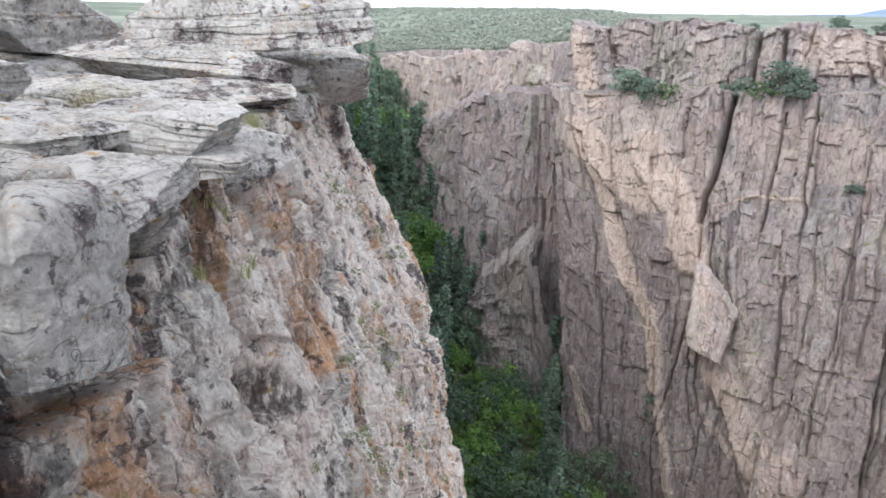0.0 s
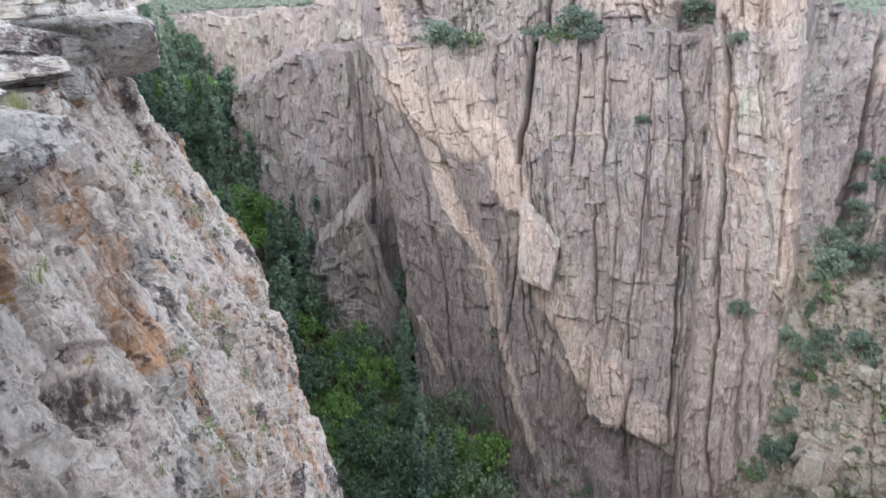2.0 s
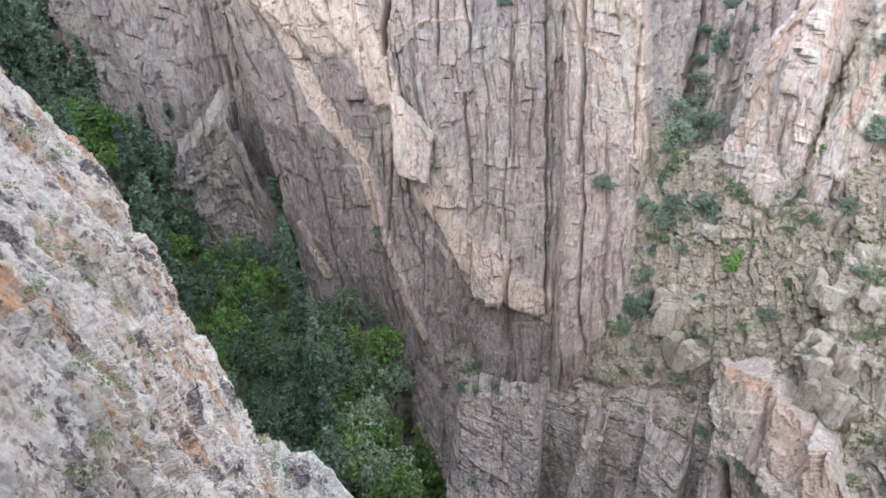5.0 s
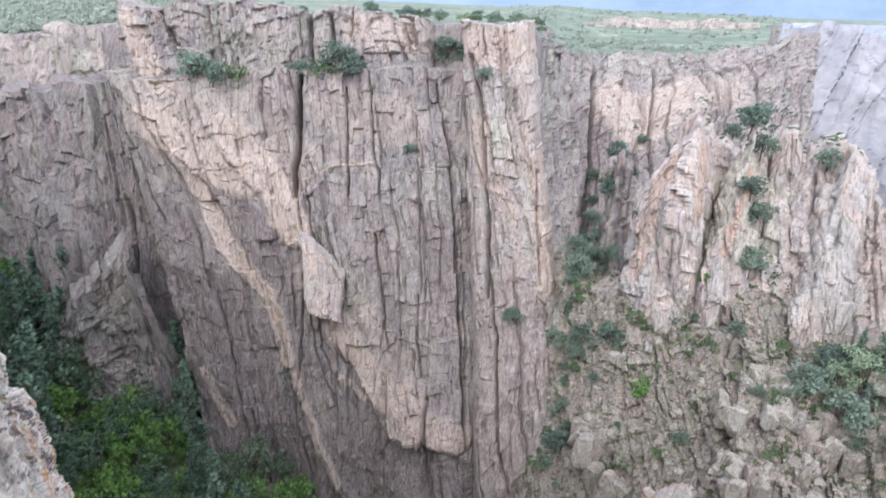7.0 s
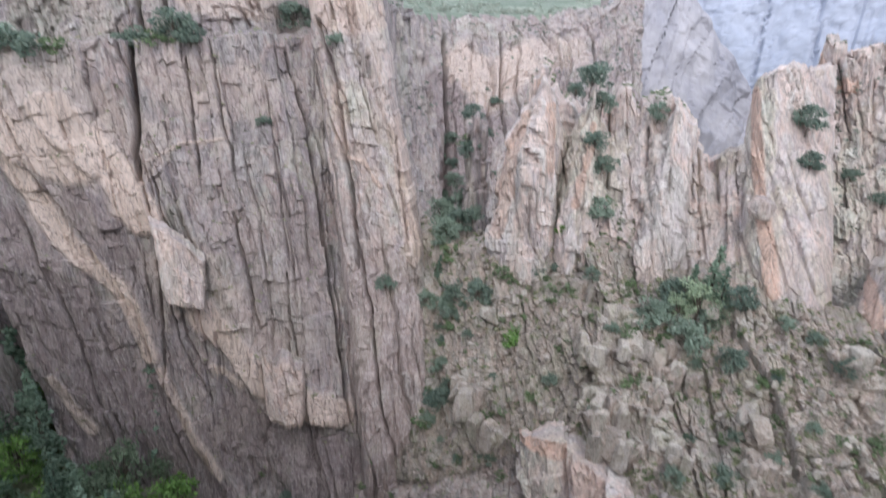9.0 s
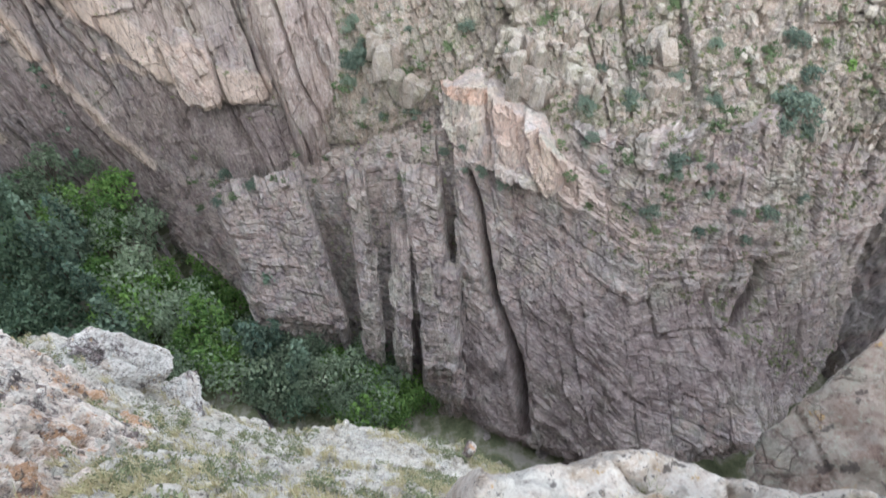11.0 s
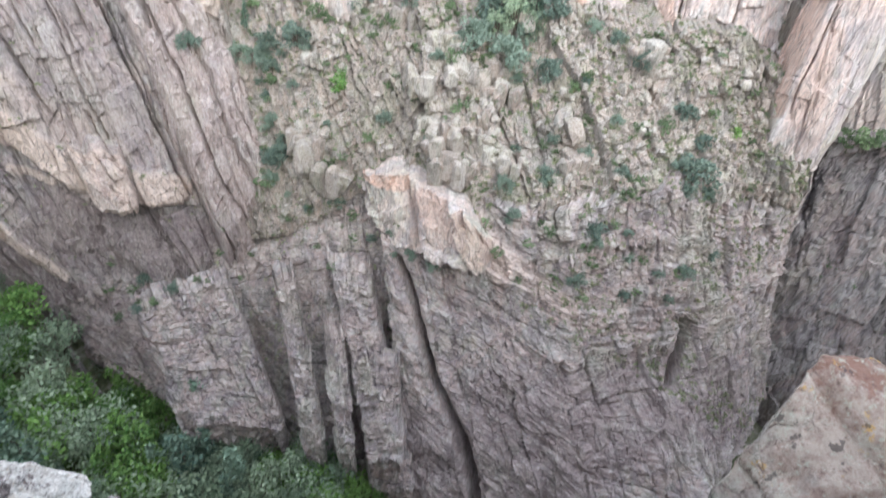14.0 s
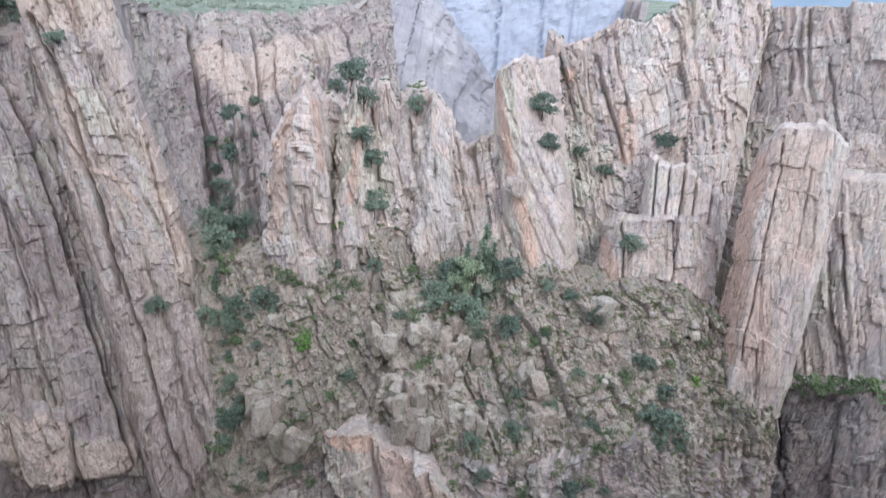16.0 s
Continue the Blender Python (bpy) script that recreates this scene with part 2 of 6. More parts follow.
def near_rock_material(name, dark, mid, pale, rust, crust, crust_amount=0.6, rust_amount=0.7, stain=0.8, unit=1.0, draw=0.35, cracks=0.7):
    """Rim rock seen from a few metres: pink feldspar, rust streaks, dark stains, pale and orange lichen crusts, fine cracks. draw: how far its marks run upright."""
    m, nt = material(name)
    tilt = (radians(-5), radians(5), 0)
    a = noise_at(nt, 0.35 / unit, (1, 1, 0.6), 6, 0.65)
    b = noise_at(nt, 2.4 / unit, (1, 1, 0.7), 10, 0.76)
    fine = noise_at(nt, 7.0 / unit, (1, 1, draw * 1.4), 9, 0.78, tilt)
    c = ramp(nt, sums(nt, sums(nt, a, 0.26), sums(nt, sums(nt, b, 0.42), sums(nt, fine, 0.36), "ADD"), "ADD"), [(0.43, dark), (0.495, mid), (0.575, pale)])
    c = blend(nt, sums(nt, attr(nt, "tone"), 0.3), c, pale)
    grey = sum(mid) / 3
    c = blend(nt, ramp(nt, noise_at(nt, 0.42 / unit, (1, 1, 0.5), 6, 0.68), [(0.52, (0, 0, 0)), (0.58, (0.5, 0.5, 0.5))]), c, blend(nt, ramp(nt, fine, [(0.42, (0, 0, 0)), (0.58, (1, 1, 1))]), (grey * 0.7, grey * 0.7, grey * 0.68), (grey * 1.5, grey * 1.48, grey * 1.4)))
    c = blend(nt, ramp(nt, noise_at(nt, 0.55 / unit, (1, 1, draw), 8, 0.72, tilt), [(0.53, (0, 0, 0)), (0.58, (rust_amount,) * 3)]), c, blend(nt, b, tuple(v * 0.62 for v in rust), rust))
    rusty = sums(nt, attr(nt, "zone_tint"), ramp(nt, noise_at(nt, 1.3 / unit, (1, 1, draw), 9, 0.76, tilt), [(0.42, (0, 0, 0)), (0.56, (1, 1, 1))]))
    c = blend(nt, rusty, c, blend(nt, fine, tuple(v * 0.6 for v in rust), tuple(min(v * 1.2, 0.85) for v in rust)))
    c = blend(nt, ramp(nt, noise_at(nt, 0.5 / unit, (1, 1, 0.5), 9, 0.74, tilt), [(0.545, (0, 0, 0)), (0.575, (stain,) * 3)]), c, blend(nt, ramp(nt, b, [(0.44, (0, 0, 0)), (0.56, (1, 1, 1))]), (0.05, 0.04, 0.045), (0.21, 0.165, 0.165)))
    c = blend(nt, ramp(nt, fine, [(0.33, (0.7, 0.7, 0.7)), (0.43, (0, 0, 0))]), c, tuple(v * 0.8 for v in dark))
    c = blend(nt, ramp(nt, noise_at(nt, 1.7 / unit, (1, 1, 1), 10, 0.8), [(0.525, (0, 0, 0)), (0.55, (crust_amount,) * 3)]), c, blend(nt, fine, tuple(v * 0.8 for v in crust), crust))
    c = blend(nt, ramp(nt, noise_at(nt, 2.3 / unit, (1.1, 0.9, 1), 8, 0.74), [(0.61, (0, 0, 0)), (0.66, (0.85, 0.85, 0.85))]), c, (0.55, 0.34, 0.10))
    c = blend(nt, ramp(nt, noise_at(nt, 11 / unit, (1, 1, 1), 6, 0.75), [(0.57, (0, 0, 0)), (0.62, (0.7, 0.7, 0.7))]), c, tuple(min(v * 1.03, 0.88) for v in crust))
    c = blend(nt, ramp(nt, noise_at(nt, 3.6 / unit, (0.9, 1.1, 1), 6, 0.65), [(0.375, (0.75, 0.75, 0.75)), (0.40, (0, 0, 0))]), c, (0.085, 0.072, 0.072))
    # Near-black patches: stains, and on the near cliff shade painted into its hollows.
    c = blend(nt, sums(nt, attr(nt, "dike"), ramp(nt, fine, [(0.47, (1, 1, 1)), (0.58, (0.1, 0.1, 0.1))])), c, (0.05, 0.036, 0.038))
    g = nt.nodes.new("ShaderNodeNewGeometry")
    mp = nt.nodes.new("ShaderNodeMapping")
    mp.inputs["Scale"].default_value, mp.inputs["Rotation"].default_value = (1, 1, min(draw * 1.3, 1)), tilt
    nt.links.new(g.outputs["Position"], mp.inputs[0])
    vo = node(nt, "ShaderNodeTexVoronoi", Scale=2.2 / unit, Randomness=1.0)
    vo.feature = "DISTANCE_TO_EDGE"
    wv = nt.nodes.new("ShaderNodeVectorMath")
    wv.operation = "MULTIPLY_ADD"
    wv.inputs[1].default_value = (0.3 * unit,) * 3
    nz = node(nt, "ShaderNodeTexNoise", Scale=2.6 / unit, Detail=7.0)
    nt.links.new(g.outputs["Position"], nz.inputs["Vector"])
    nt.links.new(nz.outputs["Color"], wv.inputs[0])
    nt.links.new(mp.outputs[0], wv.inputs[2])
    nt.links.new(wv.outputs[0], vo.inputs["Vector"])
    joint = ramp(nt, vo.outputs["Distance"], [(0.0, (0, 0, 0)), (0.03, (1, 1, 1))])
    gaps = ramp(nt, noise_at(nt, 0.9 / unit, (1, 1, 0.6), 4, 0.6), [(0.46, (0, 0, 0)), (0.58, (cracks,) * 3)])
    c = blend(nt, gaps, c, blend(nt, joint, tuple(v * 0.45 for v in dark), c))
    h = sums(nt, sums(nt, b, 1.0), sums(nt, fine, 0.6), "ADD")
    h = sums(nt, h, sums(nt, sums(nt, joint, gaps), 0.3), "ADD")
    finish(nt, c, 0.93, h, 1.0, 0.13 * unit ** 0.6)
    return m


RIM_ROCK = near_rock_material("rim_rock", (0.25, 0.195, 0.175), (0.70, 0.58, 0.51), (0.90, 0.83, 0.76), (0.70, 0.40, 0.22), (0.84, 0.82, 0.76), 0.4, 0.85, 0.9, 0.8, 0.3)
TOP_ROCK = near_rock_material("rim_top_rock", (0.17, 0.152, 0.145), (0.49, 0.455, 0.425), (0.74, 0.71, 0.68), (0.56, 0.40, 0.27), (0.80, 0.80, 0.77), 0.5, 0.3, 0.9, 0.5, 0.8)
SLOPE_ROCK = near_rock_material("slope_rock", (0.25, 0.23, 0.20), (0.54, 0.505, 0.45), (0.72, 0.685, 0.63), (0.46, 0.38, 0.28), (0.62, 0.62, 0.56), 0.4, 0.4, 0.35, 0.6, 0.7)
LEDGE_ROCK = near_rock_material("ledge_rock", (0.28, 0.215, 0.18), (0.64, 0.55, 0.49), (0.83, 0.775, 0.72), (0.50, 0.33, 0.17), (0.76, 0.74, 0.70), 0.4, 0.35, 0.4, 0.16, 1.0, 0.12)
BROWN_ROCK = near_rock_material("brown_rock", (0.13, 0.095, 0.085), (0.30, 0.215, 0.185), (0.46, 0.39, 0.345), (0.28, 0.15, 0.115), (0.45, 0.46, 0.39), 0.35, 0.85, 0.5, 1.2, 0.8)


def leaf_material(name, dark, light, dry=None):
    m, nt = material(name)
    g = nt.nodes.new("ShaderNodeNewGeometry")
    oi = nt.nodes.new("ShaderNodeObjectInfo")
    c = ramp(nt, g.outputs["Random Per Island"], [(0.0, dark), (0.75, light), (1.0, dry or light)])
    c = blend(nt, ramp(nt, oi.outputs["Random"], [(0.0, (0.55, 0.55, 0.55)), (0.45, (0, 0, 0))]), c, dark)
    c = blend(nt, ramp(nt, oi.outputs["Random"], [(0.55, (0, 0, 0)), (1.0, (0.6, 0.6, 0.6))]), c, tuple(min(v * 1.45, 0.8) for v in light))
    b = node(nt, "ShaderNodeBsdfPrincipled", Roughness=0.7)
    b.inputs["Specular IOR Level"].default_value = 0.2
    nt.links.new(c, b.inputs["Base Color"])
    tr = node(nt, "ShaderNodeBsdfTranslucent")
    nt.links.new(c, tr.inputs[0])
    mx = node(nt, "ShaderNodeMixShader", Fac=0.25)
    nt.links.new(b.outputs[0], mx.inputs[1])
    nt.links.new(tr.outputs[0], mx.inputs[2])
    o = nt.nodes.new("ShaderNodeOutputMaterial")
    nt.links.new(mx.outputs[0], o.inputs[0])
    return m


FIR = leaf_material("fir_needles", (0.095, 0.165, 0.13), (0.245, 0.33, 0.245))
WILLOW = leaf_material("willow_leaves", (0.14, 0.20, 0.135), (0.32, 0.39, 0.27))
# Mesa oak greens are greyed and lightened: distance haze put into the colour.
MESA_OAK = leaf_material("mesa_oak_leaves", (0.265, 0.305, 0.26), (0.46, 0.495, 0.425), (0.54, 0.54, 0.46))
GREEN = leaf_material("box_elder_leaves", (0.09, 0.185, 0.06), (0.24, 0.39, 0.12))
OAK = leaf_material("scrub_oak_leaves", (0.095, 0.145, 0.08), (0.20, 0.27, 0.145))
GULLY_OAK = leaf_material("gully_oak_leaves", (0.10, 0.168, 0.12), (0.23, 0.32, 0.21))
JUNIPER = leaf_material("juniper_leaves", (0.115, 0.165, 0.14), (0.235, 0.295, 0.235))
SAGE = leaf_material("sage_leaves", (0.16, 0.19, 0.11), (0.30, 0.33, 0.20), (0.38, 0.34, 0.2))
STRAW = leaf_material("dry_grass", (0.50, 0.44, 0.28), (0.72, 0.66, 0.46), (0.45, 0.46, 0.24))
GRASS = leaf_material("green_grass", (0.28, 0.30, 0.14), (0.50, 0.49, 0.27), (0.6, 0.56, 0.38))
DEAD = leaf_material("dead_twigs", (0.22, 0.21, 0.19), (0.36, 0.35, 0.33))


def bark_material():
    m, nt = material("bark")
    c = ramp(nt, noise_at(nt, 3.0, (1, 1, 0.2), 5, 0.6), [(0.3, (0.07, 0.055, 0.045)), (0.7, (0.2, 0.17, 0.14))])
    finish(nt, c, 0.95)
    return m


BARK = bark_material()


def mesa_material():
    m, nt = material("mesa_scrub")
    # Pale greyed greens with the haze over the mesa painted in.
    c = ramp(nt, noise_at(nt, 0.02, (1, 1, 1), 8, 0.7), [(0.35, (0.20, 0.235, 0.195)), (0.5, (0.28, 0.315, 0.26)), (0.62, (0.38, 0.395, 0.325)), (0.72, (0.50, 0.47, 0.41))])
    c = blend(nt, ramp(nt, noise_at(nt, 0.12, (1, 1, 1), 6, 0.7), [(0.45, (0.7, 0.7, 0.7)), (0.6, (0, 0, 0))]), c, (0.13, 0.175, 0.13))
    finish(nt, c, 0.95, noise_at(nt, 0.2, (1, 1, 1), 6, 0.7), 0.8, 2.0)
    return m


def floor_material():
    m, nt = material("gully_floor")
    c = ramp(nt, noise_at(nt, 0.25, (1, 1, 1), 8, 0.7), [(0.35, (0.07, 0.09, 0.05)), (0.48, (0.16, 0.17, 0.10)), (0.6, (0.33, 0.31, 0.27))])
    finish(nt, c, 0.95, noise_at(nt, 0.8, (1, 1, 1), 7, 0.7), 0.8, 0.6)
    return m


MESA, FLOOR = mesa_material(), floor_material()


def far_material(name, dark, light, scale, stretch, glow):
    """Distance as through a kilometre of air: haze painted into the colour, plus a faint glow."""
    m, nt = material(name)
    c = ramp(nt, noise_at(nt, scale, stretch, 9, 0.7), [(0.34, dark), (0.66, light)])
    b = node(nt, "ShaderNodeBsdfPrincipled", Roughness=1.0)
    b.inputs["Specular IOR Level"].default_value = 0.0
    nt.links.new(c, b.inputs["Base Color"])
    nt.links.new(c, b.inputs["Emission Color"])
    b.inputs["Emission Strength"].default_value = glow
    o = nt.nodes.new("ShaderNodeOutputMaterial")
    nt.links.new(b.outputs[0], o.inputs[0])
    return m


# Haze is mixed into these pale blues; the glow stands in for lit air.
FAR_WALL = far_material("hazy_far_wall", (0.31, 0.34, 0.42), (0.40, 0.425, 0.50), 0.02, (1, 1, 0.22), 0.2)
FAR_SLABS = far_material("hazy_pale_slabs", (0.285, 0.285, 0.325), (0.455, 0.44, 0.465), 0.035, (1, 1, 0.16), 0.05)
FAR_RIDGE = far_material("haze_blue_far_ridge", (0.19, 0.25, 0.34), (0.24, 0.305, 0.39), 0.004, (1, 1, 2.0), 0.3)


# ---- mesh helpers ----
def mesh_object(name, verts, faces, mat, attrs=None, parent=None):
    me = bpy.data.meshes.new(name)
    verts, faces = np.asarray(verts, np.float32), np.asarray(faces, np.int32)
    n, k = faces.shape
    me.vertices.add(len(verts))
    me.vertices.foreach_set("co", verts.ravel())
    me.loops.add(n * k)
    me.loops.foreach_set("vertex_index", faces.ravel())
    me.polygons.add(n)
    me.polygons.foreach_set("loop_start", np.arange(0, n * k, k, dtype=np.int32))
    me.polygons.foreach_set("loop_total", np.full(n, k, np.int32))
    for key, v in (attrs or {}).items():
        me.attributes.new(key, "FLOAT", "POINT").data.foreach_set("value", np.asarray(v, np.float32).ravel())
    me.update(calc_edges=True)
    me.shade_flat()
    me.materials.append(mat)
    ob = new(name, me)
    if parent:
        ob.parent = parent
    return ob


def grid_faces(nv, nu):
    i = np.arange(nv * nu).reshape(nv, nu)
    return np.stack((i[:-1, :-1], i[:-1, 1:], i[1:, 1:], i[1:, :-1]), -1).reshape(-1, 4)


def line_gap(az, el, pts):
    """Degrees from each bearing to a line through the given bearings."""
    best = np.full(az.shape, 1e9)
    for (a0, e0), (a1, e1) in zip(pts[:-1], pts[1:]):
        k = math.cos(radians((e0 + e1) / 2))
        dx, dy = (a1 - a0) * k, e1 - e0
        px, py = (az - a0) * k, el - e0
        t = np.clip((px * dx + py * dy) / (dx * dx + dy * dy), 0, 1)
        best = np.minimum(best, np.hypot(px - t * dx, py - t * dy))
    return best


def line_side(az, el, pts):
    """Signed degrees to a line through bearings, positive below and left of its run."""
    best, side = np.full(az.shape, 1e9), np.zeros(az.shape)
    for (a0, e0), (a1, e1) in zip(pts[:-1], pts[1:]):
        k = math.cos(radians((e0 + e1) / 2))
        dx, dy = (a1 - a0) * k, e1 - e0
        px, py = (az - a0) * k, el - e0
        t = np.clip((px * dx + py * dy) / (dx * dx + dy * dy), 0, 1)
        g = np.hypot(px - t * dx, py - t * dy)
        s = np.sign(py * dx - px * dy) * -1
        side = np.where(g < best, s, side)
        best = np.minimum(best, g)
    return best * side


def joints(U, V, s, w, h, seed, lean, res=0.2, tall=1.3):
    """Relief of jointed rock in metres: upright slabs at four sizes, each broken into flat facets, with opened joints. s scales its depth, tall draws the slabs out."""
    zero = (0 * U).astype(int)
    bend = 0.55 * w * fbm(U / w * 0.25, V / h * 0.22, 0 * U, 3, seed) + 0.09 * w * fbm(U / w * 2.2, V / w * 0.9, 0 * U, 3, seed + 1)
    out, tone, amp = 0, 0, 1.0
    ww, hh, key = w, h * tall, zero + seed
    for level in range(5):
        if level > 1 and (ww < 2.0 * res or hh < 2.2 * res):
            break
        Uw = U + (lean + 0.05 * (level % 3 - 1)) * V + bend
        c, d = cells(Uw + ww * 3 * rnd(key, zero + 1), ww, seed + 2 + level, 1.25)
        t = inside(Uw + ww * 3 * rnd(key, zero + 1), ww, seed + 2 + level, c, 1.25)
        slant = ww * t * 1.6 * (rnd(c, key, zero + 12) - 0.5)
        Vw = V + 0.10 * hh * fbm(U / ww * 0.5, V / hh * 0.8, 0 * U, 3, seed + 5 + level) + hh * 3 * rnd(c, key, zero + 2) + slant
        b, e = cells(Vw, hh, seed + 20 + level, 1.25)
        q = inside(Vw, hh, seed + 20 + level, b, 1.25)
        own = rnd(c, b, key)
        out = out + amp * (0.42 * (rnd(c, key, zero + 3) - 0.5) * 2 + 0.46 * (own - 0.5) * 2)
        out = out + amp * t * 2.1 * (rnd(c, b, key + 4) - 0.5) + amp * q * 0.8 * (rnd(c, b, key + 5) - 0.5)
        gw, gh = max(0.02 * ww, 0.55 * res), max(0.012 * hh, 0.55 * res)
        out = out - amp * 0.8 * np.exp(-(d / gw) ** 2) * (0.05 + rnd(c, b, key + 6) ** 3) - amp * 0.35 * np.exp(-(e / gh) ** 2) * rnd(c, b, key + 7) ** 3
        tone = tone + (0.30, 0.26, 0.2, 0.16, 0.12)[level] * own
        key = (own * 65536).astype(int)
        amp, ww, hh = amp * 0.52, ww * 0.44, hh * 0.46
    return out * s, tone


def cliff(name, cols, res, label, seed, mat=None, depth=0.9, w=4.5, h=5.0, lean=0.06, wrap=5.0, cap=10.0, crown=1.2, bulge=0.0, skirt=8.0,
          rough=1.0, cracks=(), dikes=(), kind="structure", category="cliff", power=5, seams=0, steps=(), worn=0.12, flow=None, spot=False, outward=None, under=0.0, grit=0.0, tall=1.3, zones=(), grade=(1.0, 1.0), lying=False):
    """A rock face lofted from columns of bearings (foot ... head), wrapped back at both sides and over the top."""
    pts = np.array([[p if spot else at(*p) for p in col] for col in cols], float)
    if under:
        low = pts[:, :1].copy()
        low[:, 0, :2] *= 1 + under / np.linalg.norm(low[:, 0, :2], axis=1, keepdims=True)
        pts = np.concatenate((low, pts), 1)
    elif skirt:
        low = pts[:, :1].copy()
        low[:, 0, 2] -= skirt
        pts = np.concatenate((low, pts), 1)
    nk = pts.shape[1]
    mids = pts.mean(1)
    su = np.concatenate(([0], np.cumsum(np.linalg.norm(np.diff(mids[:, :2], axis=0), axis=1))))
    length = max(np.linalg.norm(np.diff(pts[:, j], axis=0), axis=1).sum() for j in range(nk))
    height = max(np.linalg.norm(np.diff(pts[i], axis=0), axis=1).sum() for i in range(len(cols)))
    nu, nv = max(int(length / res), 6), max(int(height / res), 6)
    u, v = np.linspace(0, 1, nu) ** grade[0], 1 - (1 - np.linspace(0, 1, nv)) ** grade[1]
    sk = su / su[-1]
    rows = np.array([[np.interp(u, sk, pts[:, j, k]) for k in range(3)] for j in range(nk)])
    vk = np.concatenate(([0], np.cumsum(np.linalg.norm(np.diff(pts, axis=1), axis=2).mean(0))))
    vk /= vk[-1]
    P = np.empty((nv, nu, 3))
    j = np.clip(np.searchsorted(vk, v, "right") - 1, 0, nk - 2)
    f = ((v - vk[j]) / (vk[j + 1] - vk[j]))[:, None]
    for k in range(3):
        P[..., k] = rows[j, k] * (1 - f) + rows[j + 1, k] * f
    du, dv = np.gradient(P, axis=1), np.gradient(P, axis=0)
    N = np.cross(du, dv)
    N /= np.linalg.norm(N, axis=-1, keepdims=True) + 1e-9
    to_eye = np.array((0, 0, EYE_Z)) - P
    N *= np.sign((N * to_eye).sum(-1, keepdims=True).mean())
    out = -mids.mean(0)
    out[2] = 0
    out /= np.linalg.norm(out)
    if outward:
        out = np.array((*outward, 0.0))
    U = np.concatenate(([0], np.cumsum(np.linalg.norm(np.diff(P[nv // 2], axis=0), axis=1))))[None, :] + 0 * v[:, None]
    V = np.concatenate(([0], np.cumsum(np.linalg.norm(np.diff(P[:, nu // 2], axis=0), axis=1))))[:, None] + 0 * u[None, :]
    if flow:
        U = P[..., 0] * flow[0] + P[..., 1] * flow[1]
        V = P[..., 2] + (0.1 if lying else 0.35) * (P[..., 0] * flow[1] - P[..., 1] * flow[0])
    if lying:
        disp, tone = joints(V, U, 0.6 * depth, w * 0.8, h, seed, lean, res, tall)
        more, tone2 = joints(U, V, 0.75 * depth, w * 1.3, h * 0.9, seed + 7, 0.12, res, 1.0)
        disp, tone = disp + more, 0.5 * (tone + tone2)
    else:
        disp, tone = joints(U, V, depth, w, h, seed, lean, res, tall)
    X, Y, Z = P[..., 0], P[..., 1], P[..., 2]
    disp = disp + rough * (1.5 * fbm(X * 0.07, Y * 0.07, Z * 0.05, 3, seed + 30) + 0.14 * fbm(X * 0.9, Y * 0.9, Z * 0.35, 4, seed + 40))
    if grit:
        more, tone2 = joints(U + 31, V + 17, grit, w * 0.3, h * 0.3, seed + 500, lean, res, tall)
        disp, tone = disp + more + 0.6 * grit * fbm(X * 3, Y * 3, Z * 3, 4, seed + 95), 0.5 * tone + 0.5 * tone2
    disp = disp + bulge * np.sin(np.pi * np.clip(v, 0, 1))[:, None]
    az, el = bearings(P)
    wob = 0.35 * fbm(X * 0.25, Y * 0.25, Z * 0.25, 4, seed + 50)
    dk = np.zeros(P.shape[:2])
    # Pale dikes; on cliff_near dark stains and the painted shade of hollows.
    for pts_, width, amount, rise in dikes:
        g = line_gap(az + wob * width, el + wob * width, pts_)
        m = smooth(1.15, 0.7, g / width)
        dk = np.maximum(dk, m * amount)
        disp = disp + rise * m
    # Zone mask: darker mauve on the far cliffs, rust colour on the near one.
    zone_mask = np.zeros(P.shape[:2])
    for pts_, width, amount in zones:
        zone_mask = np.maximum(zone_mask, amount * smooth(1.2, 0.6, line_gap(az + wob * width * 0.6, el + wob * width * 0.6, pts_) / width))
    rs = np.random.RandomState(seed)
    wander = 0.7 * w * fbm(U / w * 0.3, V / h * 0.25, 0 * U, 5, seed + 90) + lean * V
    for _ in range(seams):
        u0, v0, run = rs.uniform(U.min(), U.max()), rs.uniform(-0.2, 0.8) * V.max(), rs.uniform(0.2, 0.6) * V.max()
        wide, deep = rs.uniform(0.6, 1.5) * res, rs.uniform(0.4, 1.8) * depth
        ends = smooth(v0, v0 + 2, V) * smooth(v0 + run, v0 + run - 4, V)
        g = U + wander - u0 - rs.uniform(0, 1) * lean * V.max()
        disp = disp - deep * np.exp(-(g / wide) ** 2) * ends + rs.uniform(-0.5, 0.5) * depth * smooth(0, wide, g) * smooth(w * 1.5, 0, g) * ends
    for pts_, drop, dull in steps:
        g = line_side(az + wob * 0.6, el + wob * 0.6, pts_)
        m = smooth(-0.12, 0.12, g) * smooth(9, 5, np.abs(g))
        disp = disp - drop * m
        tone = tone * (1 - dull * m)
    for pts_, width, deep in cracks:
        g = line_gap(az + wob * 0.7 + 0.25 * (tone - 0.5), el, pts_)
        disp = disp - deep * (0.75 * np.exp(-(g / (0.38 * width)) ** 2) + 0.25 * np.exp(-(g / width) ** 2) * (0.4 + tone))
    for ax in (0, 1):
        ends = [slice(None), slice(None)]
        ends[ax] = slice(1, -1)
        eased = (1 - 0.5 * worn) * disp + 0.25 * worn * (np.roll(disp, 1, ax) + np.roll(disp, -1, ax))
        disp[tuple(ends)] = eased[tuple(ends)]
